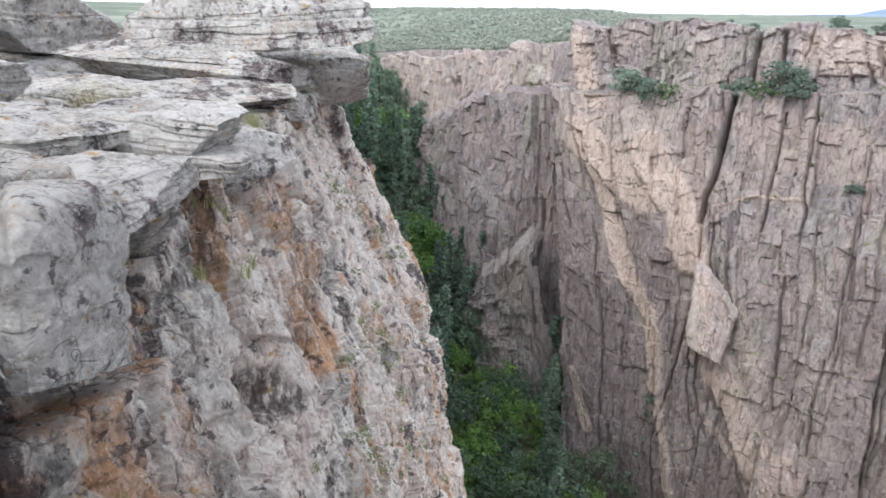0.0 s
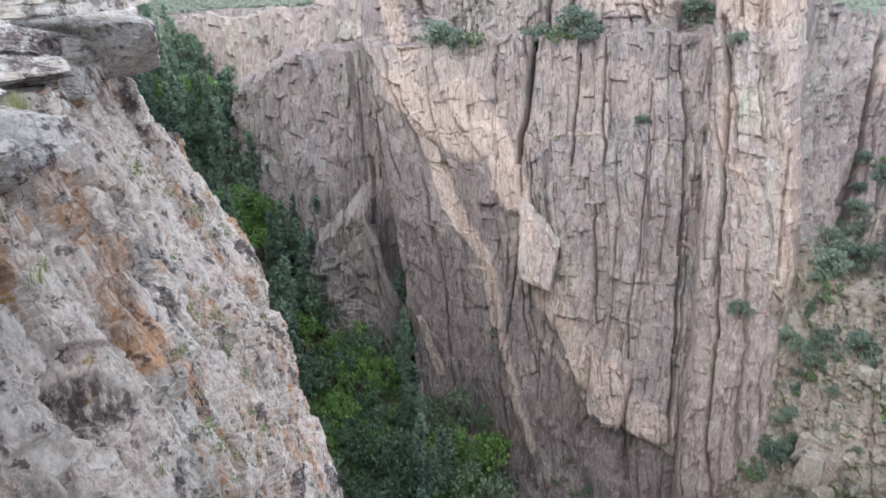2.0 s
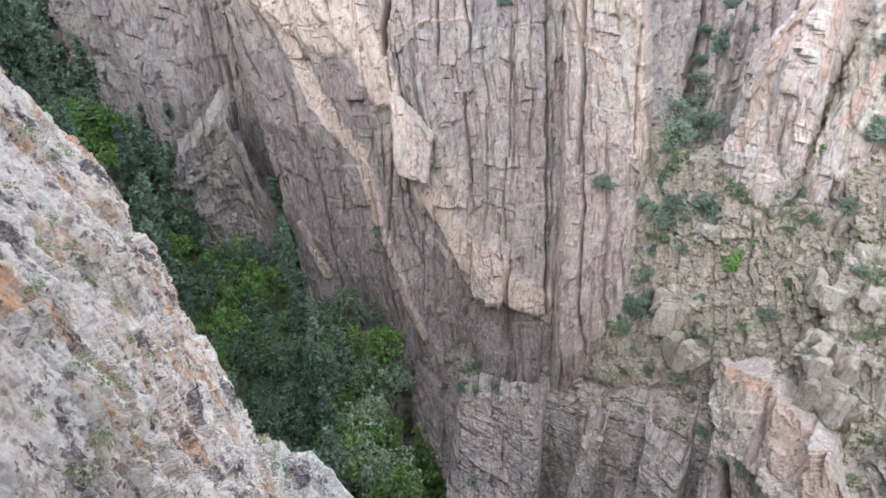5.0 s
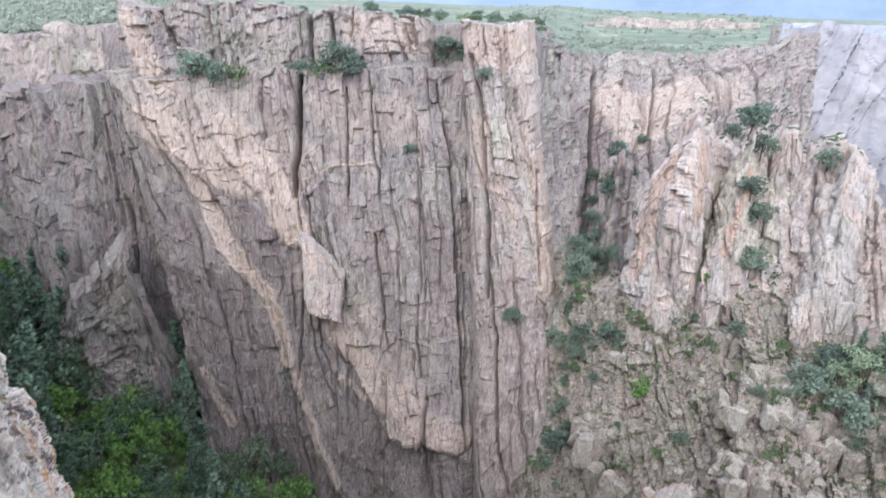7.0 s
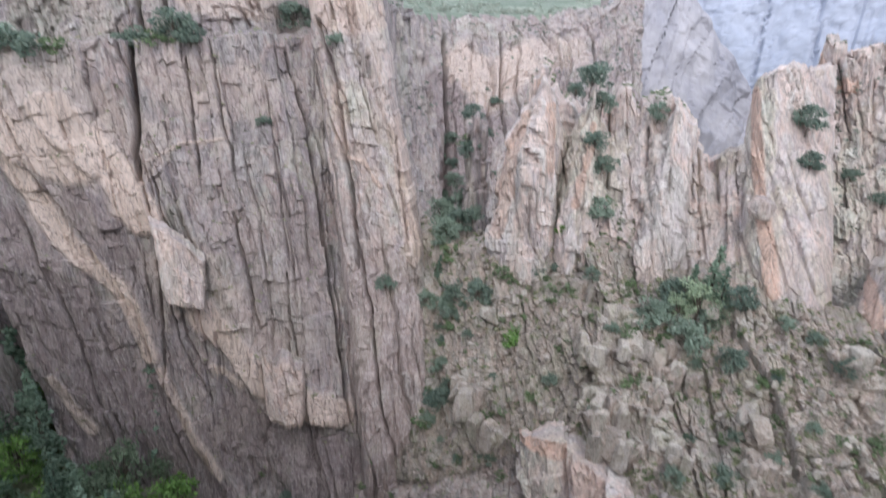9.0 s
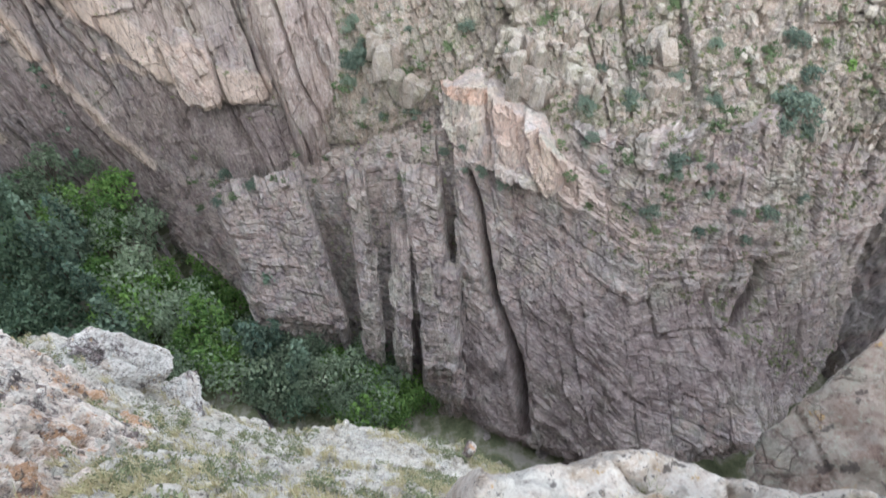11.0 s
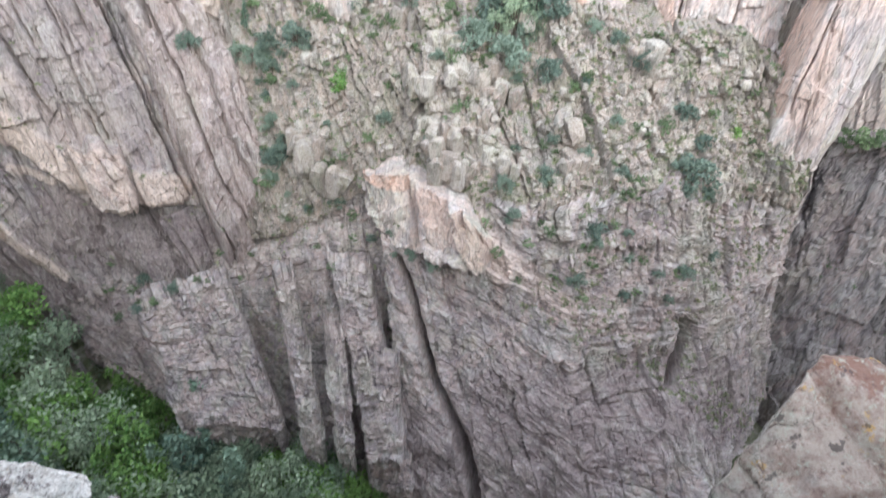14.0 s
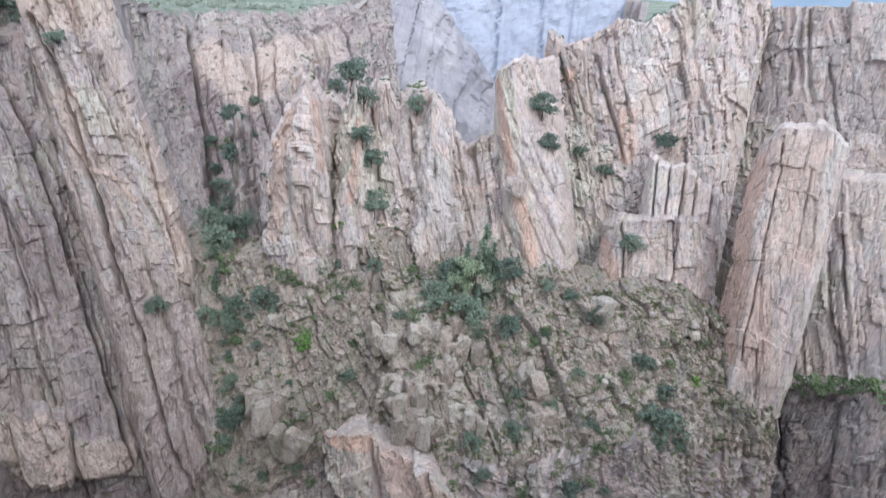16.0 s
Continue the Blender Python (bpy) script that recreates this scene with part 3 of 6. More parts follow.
    P = P + N * disp[..., None]
    edge = np.abs(2 * u - 1) ** power
    P -= (out * wrap)[None, None, :] * edge[None, :, None]
    c1, _ = cells(U[-1] + 3.1, w * 0.55, seed + 60)
    tall = crown * (0.5 * (rnd(c1, 0 * c1 + seed) - 0.6) + 1.5 * fbm(U[-1] / w * 0.45, 0 * U[-1], 0 * U[-1], 4, seed + 61) - 0.1)
    P[..., 2] += tall[None, :] * smooth(0.7, 1.0, v)[:, None]
    nc = max(int(cap / (res * 2.5)), 3)
    top = np.repeat(P[-1][None], nc, 0)
    back_off = (np.arange(1, nc + 1) / nc * cap)[:, None, None]
    top = top - out * back_off
    top[..., 2] += 0.35 * fbm(top[..., 0] * 0.5, top[..., 1] * 0.5, 0 * top[..., 0], 4, seed + 70) - 0.02 * back_off[..., 0]
    P = np.concatenate((P, top))
    tone = np.concatenate((tone, np.repeat(tone[-1][None], nc, 0)))
    dk, zone_mask = (np.concatenate((q, np.zeros((nc, nu)))) for q in (dk, zone_mask))
    ob = mesh_object(name, P.reshape(-1, 3), grid_faces(nv + nc, nu), mat or ROCK, {"tone": tone, "dike": dk, "zone_tint": zone_mask})
    tagged(ob, label, category, kind=kind)
    FACES[ob.name] = (P, nv)
    return ob


FACES = {}


# ---- ground: one sheet, the gully floor, the mesa on both sides, out to the horizon ----
RIM = [(-180, 1.5, 2.5, -0.4), (-125, 1.5, 2.5, -0.4), (-112, 26, 34, -0.6), (-52, 30, 38, -1), (-50.5, 242, 256, -14), (-45, 240, 252, -15), (-40, 203, 212, -11),
       (-34, 168, 178, -9), (-28, 130, 150, -5), (-14, 100, 118, -2.6), (0, 96, 114, -1.6), (7, 96, 114, -2.0), (9, 130, 162, -8), (13, 160, 202, -9.5),
       (19, 175, 210, -9.5), (26, 205, 232, -8), (27, 700, 760, -2), (49, 700, 760, 0), (50, 112, 122, -4), (60, 114, 122, -1.5), (112, 112, 122, 0), (126, 1.5, 2.5, -0.4), (180, 1.5, 2.5, -0.4)]
FLOOR_R = (0, 60, 78, 90, 120, 150, 170, 235, 260, 600)
FLOOR_Z = (-87, -86, -82, -76, -60, -47, -40, -24, -90, -190)


def ground_z(az, r):
    a, r0, r1, zr = np.array(RIM).T
    r0, r1, zr = (np.interp(az, a, q) for q in (r0, r1, zr))
    low = np.interp(r, FLOOR_R, FLOOR_Z)
    low = np.where(az > -15, np.interp(r, (0, 110, 600), (-87, -95, -190)), low)
    low = np.where((az > 60) & (az < 115), np.minimum(low, -92), low)
    x, y = r * np.sin(np.radians(az)), r * np.cos(np.radians(az))
    low = low + 1.6 * fbm(x * 0.06, y * 0.06, 0 * x, 4, 3)
    rise = (np.where(r1 > 20, 16.0, 2.0) + zr * -0.15) * (1 - 0.96 * smooth(-27, -21, az) * smooth(9, 4, az))
    high = zr + rise * (1 - np.exp(-np.maximum(r - r1, 0) / 420.0)) * (zr < -0.5) * np.clip((r - r1) / 60, 0, 1)
    high = np.minimum(high, np.maximum(zr, 1.2)) + np.clip((r - r1) / 300, 0, 1) * 3.5 * fbm(x * 0.006, y * 0.006, 0 * x, 4, 8)
    return low + (high - low) * smooth(0, 1, (r - r0) / np.maximum(r1 - r0, 0.1))


def build_ground():
    az = np.concatenate((np.arange(-180, -60, 4.0), np.arange(-60, 104, 0.6), np.arange(104, 181, 4.0)))
    r = np.concatenate((np.linspace(1.2, 20, 16), np.linspace(22, 300, 110), 300 * (4700 / 300) ** (np.linspace(0.006, 1, 140))))
    A, Rr = np.meshgrid(az, r)
    Z = ground_z(A, Rr)
    P = np.stack((Rr * np.sin(np.radians(A)), Rr * np.cos(np.radians(A)), Z), -1)
    ob = mesh_object("ground", P.reshape(-1, 3), grid_faces(len(r), len(az)), MESA)
    ob.data.materials.append(FLOOR)
    zc = (Z[:-1, :-1] + Z[1:, 1:]) / 2
    ob.data.materials.append(ROCK)
    n = np.cross(np.gradient(P, axis=1), np.gradient(P, axis=0))
    up = (np.abs(n[..., 2]) / (np.linalg.norm(n, axis=-1) + 1e-9))[:-1, :-1]
    up = np.where((A[:-1, :-1] < -45.3) & (A[:-1, :-1] > -60), 1.0, up)
    zc = np.where((A[:-1, :-1] < -45.3) & (A[:-1, :-1] > -60) & (Rr[:-1, :-1] > 215), 0, zc)
    ob.data.polygons.foreach_set("material_index", np.where(up < 0.72, 2, (zc < -18).astype(int)).astype(np.int32).ravel())
    tagged(ob, "green scrub mesa cut by a deep wooded gully", "ground", kind="structure")


build_ground()

# ---- the far wall of the gully, from its head round to the right ----
cliff("cliff_gully_head", [[(-47.2, -11, 234), (-46.6, -6.4, 246)], [(-45, -11, 230), (-44.8, -4.6, 243)], [(-41, -12, 198), (-41, -3.6, 207)], [(-34, -13, 162), (-34, -3.6, 172)],
      [(-28, -11, 136), (-28, -2.4, 146)]], 0.6, "pinkish rimrock wall closing the head of the gully", 11, ROCK_PALE, seams=30, depth=1.1, w=7, h=4.5, cap=14, crown=2.5)
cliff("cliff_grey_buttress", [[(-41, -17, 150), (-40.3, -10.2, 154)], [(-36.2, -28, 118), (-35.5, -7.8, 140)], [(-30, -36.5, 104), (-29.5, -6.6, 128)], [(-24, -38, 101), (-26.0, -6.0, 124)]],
      0.3, "dark grey jointed buttress above the gully trees", 23, ROCK_SHADED, seams=36, depth=1.0, w=6, h=5, cap=14, crown=2.0)
cliff("cliff_front_buttress", [[(-37.4, -32, 112), (-36.2, -26.5, 115)], [(-33.8, -35, 105), (-33.4, -23.6, 110)], [(-31.2, -36.5, 102), (-30.8, -21.6, 107.5)], [(-29.0, -37.5, 99.5), (-28.9, -19.0, 106)],
      [(-27.2, -38.5, 97.5), (-28.0, -24.0, 103)], [(-26.0, -39, 97), (-26.7, -32.5, 99)]],
      0.25, "weathered brown spur rising to a leaning point", 31, ROCK, depth=1.1, w=4.4, h=3.0, seams=14, cap=8, wrap=4, power=8, rough=1.8, crown=2.6, lean=0.12)
PINK = [
    ([(-25, -8.5), (-20, -11.0), (-15.5, -14.5)], 3.6, 0.4, 0.0), ([(-11, -9), (-4, -10)], 2.4, 0.3, 0.0), ([(-12.0, -24), (-7.0, -31), (-3.0, -35)], 2.2, 0.35, 0.0),
    ([(-25.6, -9.6), (-22.5, -13.0), (-18.8, -15.2)], 1.9, 0.95, 0.5), ([(-19.6, -11.0), (-16.4, -15.5), (-14.6, -20.0)], 1.7, 1.0, 0.8),
    ([(-23.9, -13.0), (-21.4, -21.1), (-17.6, -25.9), (-16.2, -31.8)], 0.85, 0.95, 0.5), ([(-26.3, -3.2), (-24.8, -6.6)], 1.3, 0.9, 0.4),
    ([(-24.7, -31.9), (-22.6, -36.6)], 0.45, 0.85, 0.2), ([(-15.4, -33.2), (-13.9, -38.1), (-11.6, -42.5)], 0.6, 0.85, 0.3),
    ([(-10.8, -28.4), (-8.2, -32.0), (-5.2, -35.5), (-1.9, -37.6), (2.6, -39.0)], 1.3, 0.95, 0.9), ([(-13.3, -15.5), (-10.7, -14.2), (-7.0, -13.9)], 0.16, 0.8, 0.2),
    ([(-10.5, -33.5), (-8.0, -35.5)], 0.3, 0.7, 0.2),
]
CRACKS = [
    ([(-13.5, -6.2), (-14.0, -12.6), (-14.4, -17.0)], 0.42, 5.0), ([(-9.7, -7.0), (-9.4, -17.0)], 0.16, 2.0), ([(-23.0, -8.0), (-22.0, -17.0)], 0.12, 1.2),
    ([(-14.2, -17.0), (-13.7, -21.0), (-14.6, -29.0), (-15.4, -36.0)], 0.2, 1.6), ([(-5.3, -34.0), (-5.1, -38.5)], 0.2, 2.0), ([(-20.5, -36.0), (-18.6, -44.0)], 0.25, 2.2),
    ([(-23.2, -23.0), (-22.0, -31.0), (-21.0, -38.0)], 0.2, 1.5), ([(-6.9, -20.5), (-6.2, -27.5), (-5.6, -31.0)], 0.22, 1.7), ([(-17.0, -12.0), (-16.3, -22.0)], 0.12, 1.0),
    ([(-11.8, -19.0), (-10.6, -25.0)], 0.15, 1.2), ([(-3.2, -9.0), (-2.0, -26.0)], 0.13, 1.0), ([(-0.9, -5.7), (0.4, -11.7), (1.3, -19.4), (2.1, -27.8), (3.6, -40.0)], 0.2, 4.0), ([(-0.2, -9.0), (0.9, -16.0), (1.4, -24.0)], 0.12, 2.0), ([(2.4, -24), (3.2, -34)], 0.12, 2.0),
]
cliff("cliff_main", [[(-24.4, -42.5, 90), (-27.2, -22, 101), (-29.2, -6.0, 117)], [(-17, -44, 84), (-18, -24, 93), (-19.5, -6.2, 104)], [(-8, -46, 77), (-9, -24, 90), (-10, -5.8, 101)],
      [(1.5, -45.5, 72), (0.0, -24, 87), (-2.0, -4.6, 99)], [(6.5, -45, 74), (4.8, -24, 89), (3.0, -4.6, 104)]],
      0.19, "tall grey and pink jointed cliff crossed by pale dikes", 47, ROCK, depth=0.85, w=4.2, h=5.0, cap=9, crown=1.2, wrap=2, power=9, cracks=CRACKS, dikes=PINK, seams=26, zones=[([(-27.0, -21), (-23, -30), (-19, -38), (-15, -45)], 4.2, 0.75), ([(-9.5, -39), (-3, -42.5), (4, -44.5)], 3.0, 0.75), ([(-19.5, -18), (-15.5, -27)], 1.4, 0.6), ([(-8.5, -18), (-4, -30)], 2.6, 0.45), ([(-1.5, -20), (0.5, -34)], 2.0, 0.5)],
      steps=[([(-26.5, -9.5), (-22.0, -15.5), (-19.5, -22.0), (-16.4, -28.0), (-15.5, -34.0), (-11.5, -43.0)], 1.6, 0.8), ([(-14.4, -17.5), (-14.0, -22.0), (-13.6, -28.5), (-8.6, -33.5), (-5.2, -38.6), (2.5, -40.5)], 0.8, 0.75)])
cliff("cliff_rim_tier", [[(-28.4, -6.6, 120), (-28.2, -1.0, 123)], [(-19, -7.2, 110), (-19, -0.7, 114)], [(-10, -6.8, 106), (-10, -0.5, 110)], [(-4, -6, 104), (-4.6, -1.0, 108)], [(-0.4, -6, 103), (-0.9, -1.4, 106)]],
      0.22, "blocky grey rimrock tier along the canyon edge", 53, ROCK, seams=24, depth=1.0, w=4.0, h=2.6, cap=18, crown=1.0, wrap=8, power=9,
      cracks=[([(-12.5, 0), (-12.3, -5.5)], 0.35, 4), ([(-10.6, 0), (-10.4, -4.5)], 0.3, 3.5), ([(-24.3, -1), (-23.0, -5)], 0.3, 3)], dikes=[([(-8, -2.6), (-2, -2.8)], 1.5, 0.6, 0.0), ([(-27, -2), (-25.4, -6)], 1.0, 0.9, 0.3)])
cliff("cliff_pillar", [[(4.6, -44.5, 70), (2.4, -24, 85), (0.6, -1.3, 102)], [(9.0, -42, 71), (7.2, -24, 83), (3.8, -1.1, 99)], [(13.0, -38, 75), (11.6, -24, 85), (7.0, -1.5, 102)]],
      0.2, "sheer pale pillar split by long dark chimneys", 61, ROCK_PALE, seams=18, depth=0.7, w=3.6, h=3.6, cap=14, crown=1.2, wrap=5, power=9, lean=0.1,
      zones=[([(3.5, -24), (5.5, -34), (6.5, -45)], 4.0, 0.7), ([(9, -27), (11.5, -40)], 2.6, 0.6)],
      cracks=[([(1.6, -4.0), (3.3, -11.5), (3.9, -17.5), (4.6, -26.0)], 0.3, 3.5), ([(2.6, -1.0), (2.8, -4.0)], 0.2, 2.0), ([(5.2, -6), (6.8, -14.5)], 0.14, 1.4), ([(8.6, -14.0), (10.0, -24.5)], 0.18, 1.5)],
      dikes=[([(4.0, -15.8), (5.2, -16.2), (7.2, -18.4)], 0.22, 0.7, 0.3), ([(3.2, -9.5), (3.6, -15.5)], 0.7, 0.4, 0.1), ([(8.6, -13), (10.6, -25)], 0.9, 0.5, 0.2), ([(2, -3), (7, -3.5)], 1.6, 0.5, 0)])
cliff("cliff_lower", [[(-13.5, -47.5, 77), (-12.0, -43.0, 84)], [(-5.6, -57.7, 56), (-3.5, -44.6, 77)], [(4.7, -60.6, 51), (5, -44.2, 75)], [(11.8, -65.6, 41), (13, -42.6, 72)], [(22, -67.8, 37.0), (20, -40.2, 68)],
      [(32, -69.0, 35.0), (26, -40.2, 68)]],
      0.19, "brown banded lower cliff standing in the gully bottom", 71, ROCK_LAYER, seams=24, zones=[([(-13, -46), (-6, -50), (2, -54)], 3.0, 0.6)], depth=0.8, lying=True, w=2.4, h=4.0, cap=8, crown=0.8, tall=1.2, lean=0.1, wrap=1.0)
for k, (label_, lo0, hi0, lo1, hi1) in enumerate((
        ("broad grey rib with a flat broken top", (-8.5, -57.0, 52.0), (-6.8, -47.2, 67.0), (7.6, -62.0, 44.0), (5.2, -47.8, 63.0)),
        ("square-topped pale rib between dark slots", (9.6, -63.0, 41.0), (10.4, -48.2, 61.0), (13.2, -64.0, 39.5), (13.3, -48.8, 60.0)),
        ("short rib under the square-topped one", (15.4, -64.0, 38.8), (16.0, -53.6, 51.0), (18.8, -65.0, 37.2), (19.2, -55.6, 48.5)),
        ("tall leaning rib beside the deep slot", (21.0, -65.5, 36.4), (17.6, -48.0, 58.5), (29.0, -65.5, 35.6), (23.4, -48.5, 57.0)),
        ("broken rib standing at the foot of the slot", (24.5, -68.2, 34.0), (22.0, -57.5, 46.0), (31.5, -68.5, 33.5), (27.5, -58.0, 44.5)))):
    lo0, hi0, lo1, hi1 = ((v[0], v[1], v[2] - 0.6) for v in (lo0, hi0, lo1, hi1))
    cliff("rock_rib", [[lo0, hi0], [tuple((a + b) / 2 - (0.8 if i == 2 else 0) for i, (a, b) in enumerate(zip(lo0, lo1))), tuple((a + b) / 2 for a, b in zip(hi0, hi1))], [lo1, hi1]],
          0.16, label_, 340 + k, ROCK_LAYER, depth=0.75, lying=True, w=1.8, h=2.6, tall=1.0, skirt=14, cap=3.0, crown=1.2, lean=0.15, wrap=4.0, power=14, rough=1.0, kind="thing", category="rock")
cliff("cliff_nose", [[(26, -68.9, 33.6), (25.0, -56, 47), (23.5, -41, 64)], [(48, -70.5, 30.5), (38, -55, 47), (36, -42, 59)], [(70, -67, 34), (56, -56, 45), (49, -41, 57)],
      [(80.5, -58, 47), (65, -51, 55), (60, -37.5, 62)], [(79, -49.5, 68), (73.0, -42, 72), (70.4, -33.2, 77)]],
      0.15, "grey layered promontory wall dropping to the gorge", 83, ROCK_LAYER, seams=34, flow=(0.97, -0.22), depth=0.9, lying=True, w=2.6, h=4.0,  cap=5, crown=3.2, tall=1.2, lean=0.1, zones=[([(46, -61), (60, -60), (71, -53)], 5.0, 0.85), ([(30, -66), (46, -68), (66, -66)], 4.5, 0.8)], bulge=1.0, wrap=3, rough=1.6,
      cracks=[([(26.5, -49), (28.4, -51.7), (33.2, -59.3), (40.6, -64.0), (48.4, -70)], 0.8, 5.0), ([(66, -47), (68.5, -52)], 0.8, 4)],
      dikes=[([(23.6, -41.0), (27.8, -40.8), (32.0, -42.6), (37.0, -44.5), (42.0, -48.0)], 1.6, 0.7, 0.8), ([(42.5, -47), (52, -50)], 1.2, 0.5, 0.2)])
cliff("cliff_corner_block", [[(22.6, -44.5, 60.0), (22.6, -40.4, 62.0)], [(27.0, -47.0, 56.6), (27.0, -40.4, 59.5)], [(31.0, -47.5, 54.4), (31.0, -41.6, 57.0)], [(36.0, -48.5, 51.6), (35.6, -43.6, 53.6)], [(41.0, -50.0, 49.4), (40.6, -47.2, 50.6)]],
      0.16, "pale pink leaning corner block over the gorge", 89, ROCK_WHITE, depth=1.0, w=3.4, h=3.0, cap=5, crown=1.2, lean=0.3, wrap=3.5, power=5, rough=1.4, under=3.0, kind="thing", category="rock", dikes=[([(23.2, -40.8), (27.5, -41.2)], 0.8, 0.95, 0.0), ([(30, -42.5), (40, -47.5)], 1.6, 0.5, 0.0)],
      cracks=[([(27.6, -40), (29.5, -47)], 0.3, 1.8)])
cliff("ramp_slope", [[(8.0, -43.5, 71), (9.0, -23.0, 93)], [(13.5, -43.5, 69), (13, -23.5, 86)], [(22, -41, 64), (17.5, -25, 78)], [(28, -41, 62), (22, -25, 76)], [(33, -41.4, 60), (25.5, -20.6, 80)], [(37, -41.8, 58), (32, -22.6, 77)], [(49, -41, 56), (41, -23.8, 77)],
      [(58.5, -38, 61), (50, -24.6, 76)], [(65, -34.5, 70), (58, -23.2, 79)], [(71, -34, 76), (66.5, -26.5, 79)]],
      0.17, "broken rocky ramp with shrubs and rubble", 97, ROCK_RUBBLE, depth=0.85, w=2.6, h=2.2, cap=9, crown=1.4, wrap=1, rough=1.5, tall=1.25, lean=0.16, skirt=3, seams=20,
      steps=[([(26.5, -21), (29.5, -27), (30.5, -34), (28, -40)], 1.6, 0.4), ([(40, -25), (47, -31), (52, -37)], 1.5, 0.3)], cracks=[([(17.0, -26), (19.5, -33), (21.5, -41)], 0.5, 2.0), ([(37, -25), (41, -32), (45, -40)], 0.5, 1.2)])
cliff("cliff_side_gully", [[(6.0, -30, 104), (6.0, -2.4, 124)], [(9.5, -29, 112), (9, -3.4, 155)], [(14, -25, 125), (12, -3.2, 190)], [(20, -19, 140), (18, -3.3, 200)], [(28, -13, 155), (25.5, -1.8, 215)], [(31, -12, 165), (29.5, -1.0, 240)]],
      0.4, "orange-stained back wall of a side gully", 101, ROCK, zones=[([(12.6, -9), (14.2, -16), (14.4, -28)], 1.6, 0.9), ([(16, -14), (18.5, -13)], 1.5, 0.7)], seams=24, depth=1.2, w=6.5, h=5, cap=14, crown=2.5, cracks=[([(12.6, -4), (13.2, -12), (13.6, -25)], 0.3, 5.0), ([(17.6, -4), (18.0, -10)], 0.2, 3)], dikes=[([(14.6, -7), (17.0, -9.5), (19.5, -7)], 1.9, 0.75, 0.2), ([(20, -6), (24, -6)], 1.4, 0.5, 0)])
cliff("cliff_gully_fin", [[(14.6, -24.5, 93), (15.2, -13.2, 97)], [(16.2, -25.5, 88), (16.0, -12.6, 94)], [(18, -25.5, 88), (17.2, -14.5, 95)]],
      0.25, "narrow grey fin standing in the side gully", 103, ROCK, depth=0.7, w=2.5, h=3, cap=5, wrap=5, crown=1.5)
cliff("cliff_orange_peak", [[(17.0, -25.8, 81), (19.2, -12.5, 88)], [(20.6, -25, 79), (21.6, -8.1, 87)], [(24.5, -22.5, 81), (25.0, -8.4, 92)], [(30.5, -23, 80), (30.3, -10.4, 90)], [(33.8, -24, 79), (33.7, -8.8, 88)], [(36.9, -24.5, 80), (35.2, -11.5, 90)]],
      0.2, "pale orange pinnacled crag above the ramp", 107, ROCK_WHITE, seams=12, depth=0.8, w=3.0, h=3.4, cap=8, wrap=6, crown=3.2, lean=0.30, power=6, skirt=3,
      dikes=[([(19.5, -13), (18.6, -21)], 0.8, 0.6, 0.1), ([(22.0, -9.5), (22.5, -15)], 0.6, 0.8, 0), ([(26.5, -12), (26.0, -18)], 0.4, 0.8, 0)], cracks=[([(31.4, -12), (33.0, -19)], 0.25, 2.5), ([(27.8, -10), (28.6, -17)], 0.25, 2.5)])
for k, (label_, cols_) in enumerate((
        ("orange-faced pyramid pinnacle above the ramp", [[(17.0, -26, 79), (18.4, -17, 84)], [(19.2, -26, 76.5), (20.2, -11.5, 83)], [(20.8, -25.5, 75.5), (21.9, -7.8, 82)], [(24.6, -24, 77), (24.2, -13.5, 85)]]),
        ("pale split pinnacle with shrubs at its foot", [[(24, -23.5, 78), (24.6, -13, 85)], [(26.5, -23, 76), (26.3, -8.2, 85)], [(29.4, -23.5, 78), (28.8, -14, 86)]]),
        ("white flat-topped pinnacle by the notch", [[(31.0, -24.5, 78), (32, -14, 85)], [(33.6, -25, 76), (33.4, -8.6, 84)], [(37, -25.5, 78), (35.4, -12, 86)]]))):
    cliff("rock_pinnacle", cols_, 0.18, label_, 620 + k, ROCK_WHITE, depth=0.7, w=3.2, h=4.0, cap=5, crown=1.2, lean=0.30, wrap=3.0, power=10, rough=1.4, skirt=5, seams=5, kind="thing", category="rock",
          dikes=[([(20.6, -11), (18.6, -22)], 0.9, 0.55, 0.0), ([(22.4, -10), (22.6, -16)], 0.5, 0.7, 0.0), ([(26.8, -12), (26.0, -19)], 0.4, 0.8, 0.0)])
cliff("cliff_saddle", [[(34.8, -25, 81), (34.6, -12.5, 90)], [(37.6, -25, 81), (37.2, -13.2, 90)], [(41.5, -25, 81), (41, -11, 90)]],
      0.22, "pale notch of smooth slabs between two crags", 111, ROCK_WHITE, depth=0.8, w=2.4, h=5, cap=3, crown=1, wrap=1, lean=0.3, seams=24)
cliff("cliff_leaning_fin", [[(40.4, -23, 83), (38.6, -7.4, 90)], [(44.2, -24.5, 80), (40.2, -5.6, 89)], [(49.5, -25, 79), (44.2, -5.0, 96)]],
      0.2, "pale leaning fin with an orange edge", 109, ROCK_WHITE, seams=8, depth=0.45, w=2.4, h=6, cap=8, wrap=6, crown=1.5, lean=0.35, dikes=[([(39.2, -8), (41.5, -16), (44.6, -23.5)], 0.55, 0.95, 0.1)])
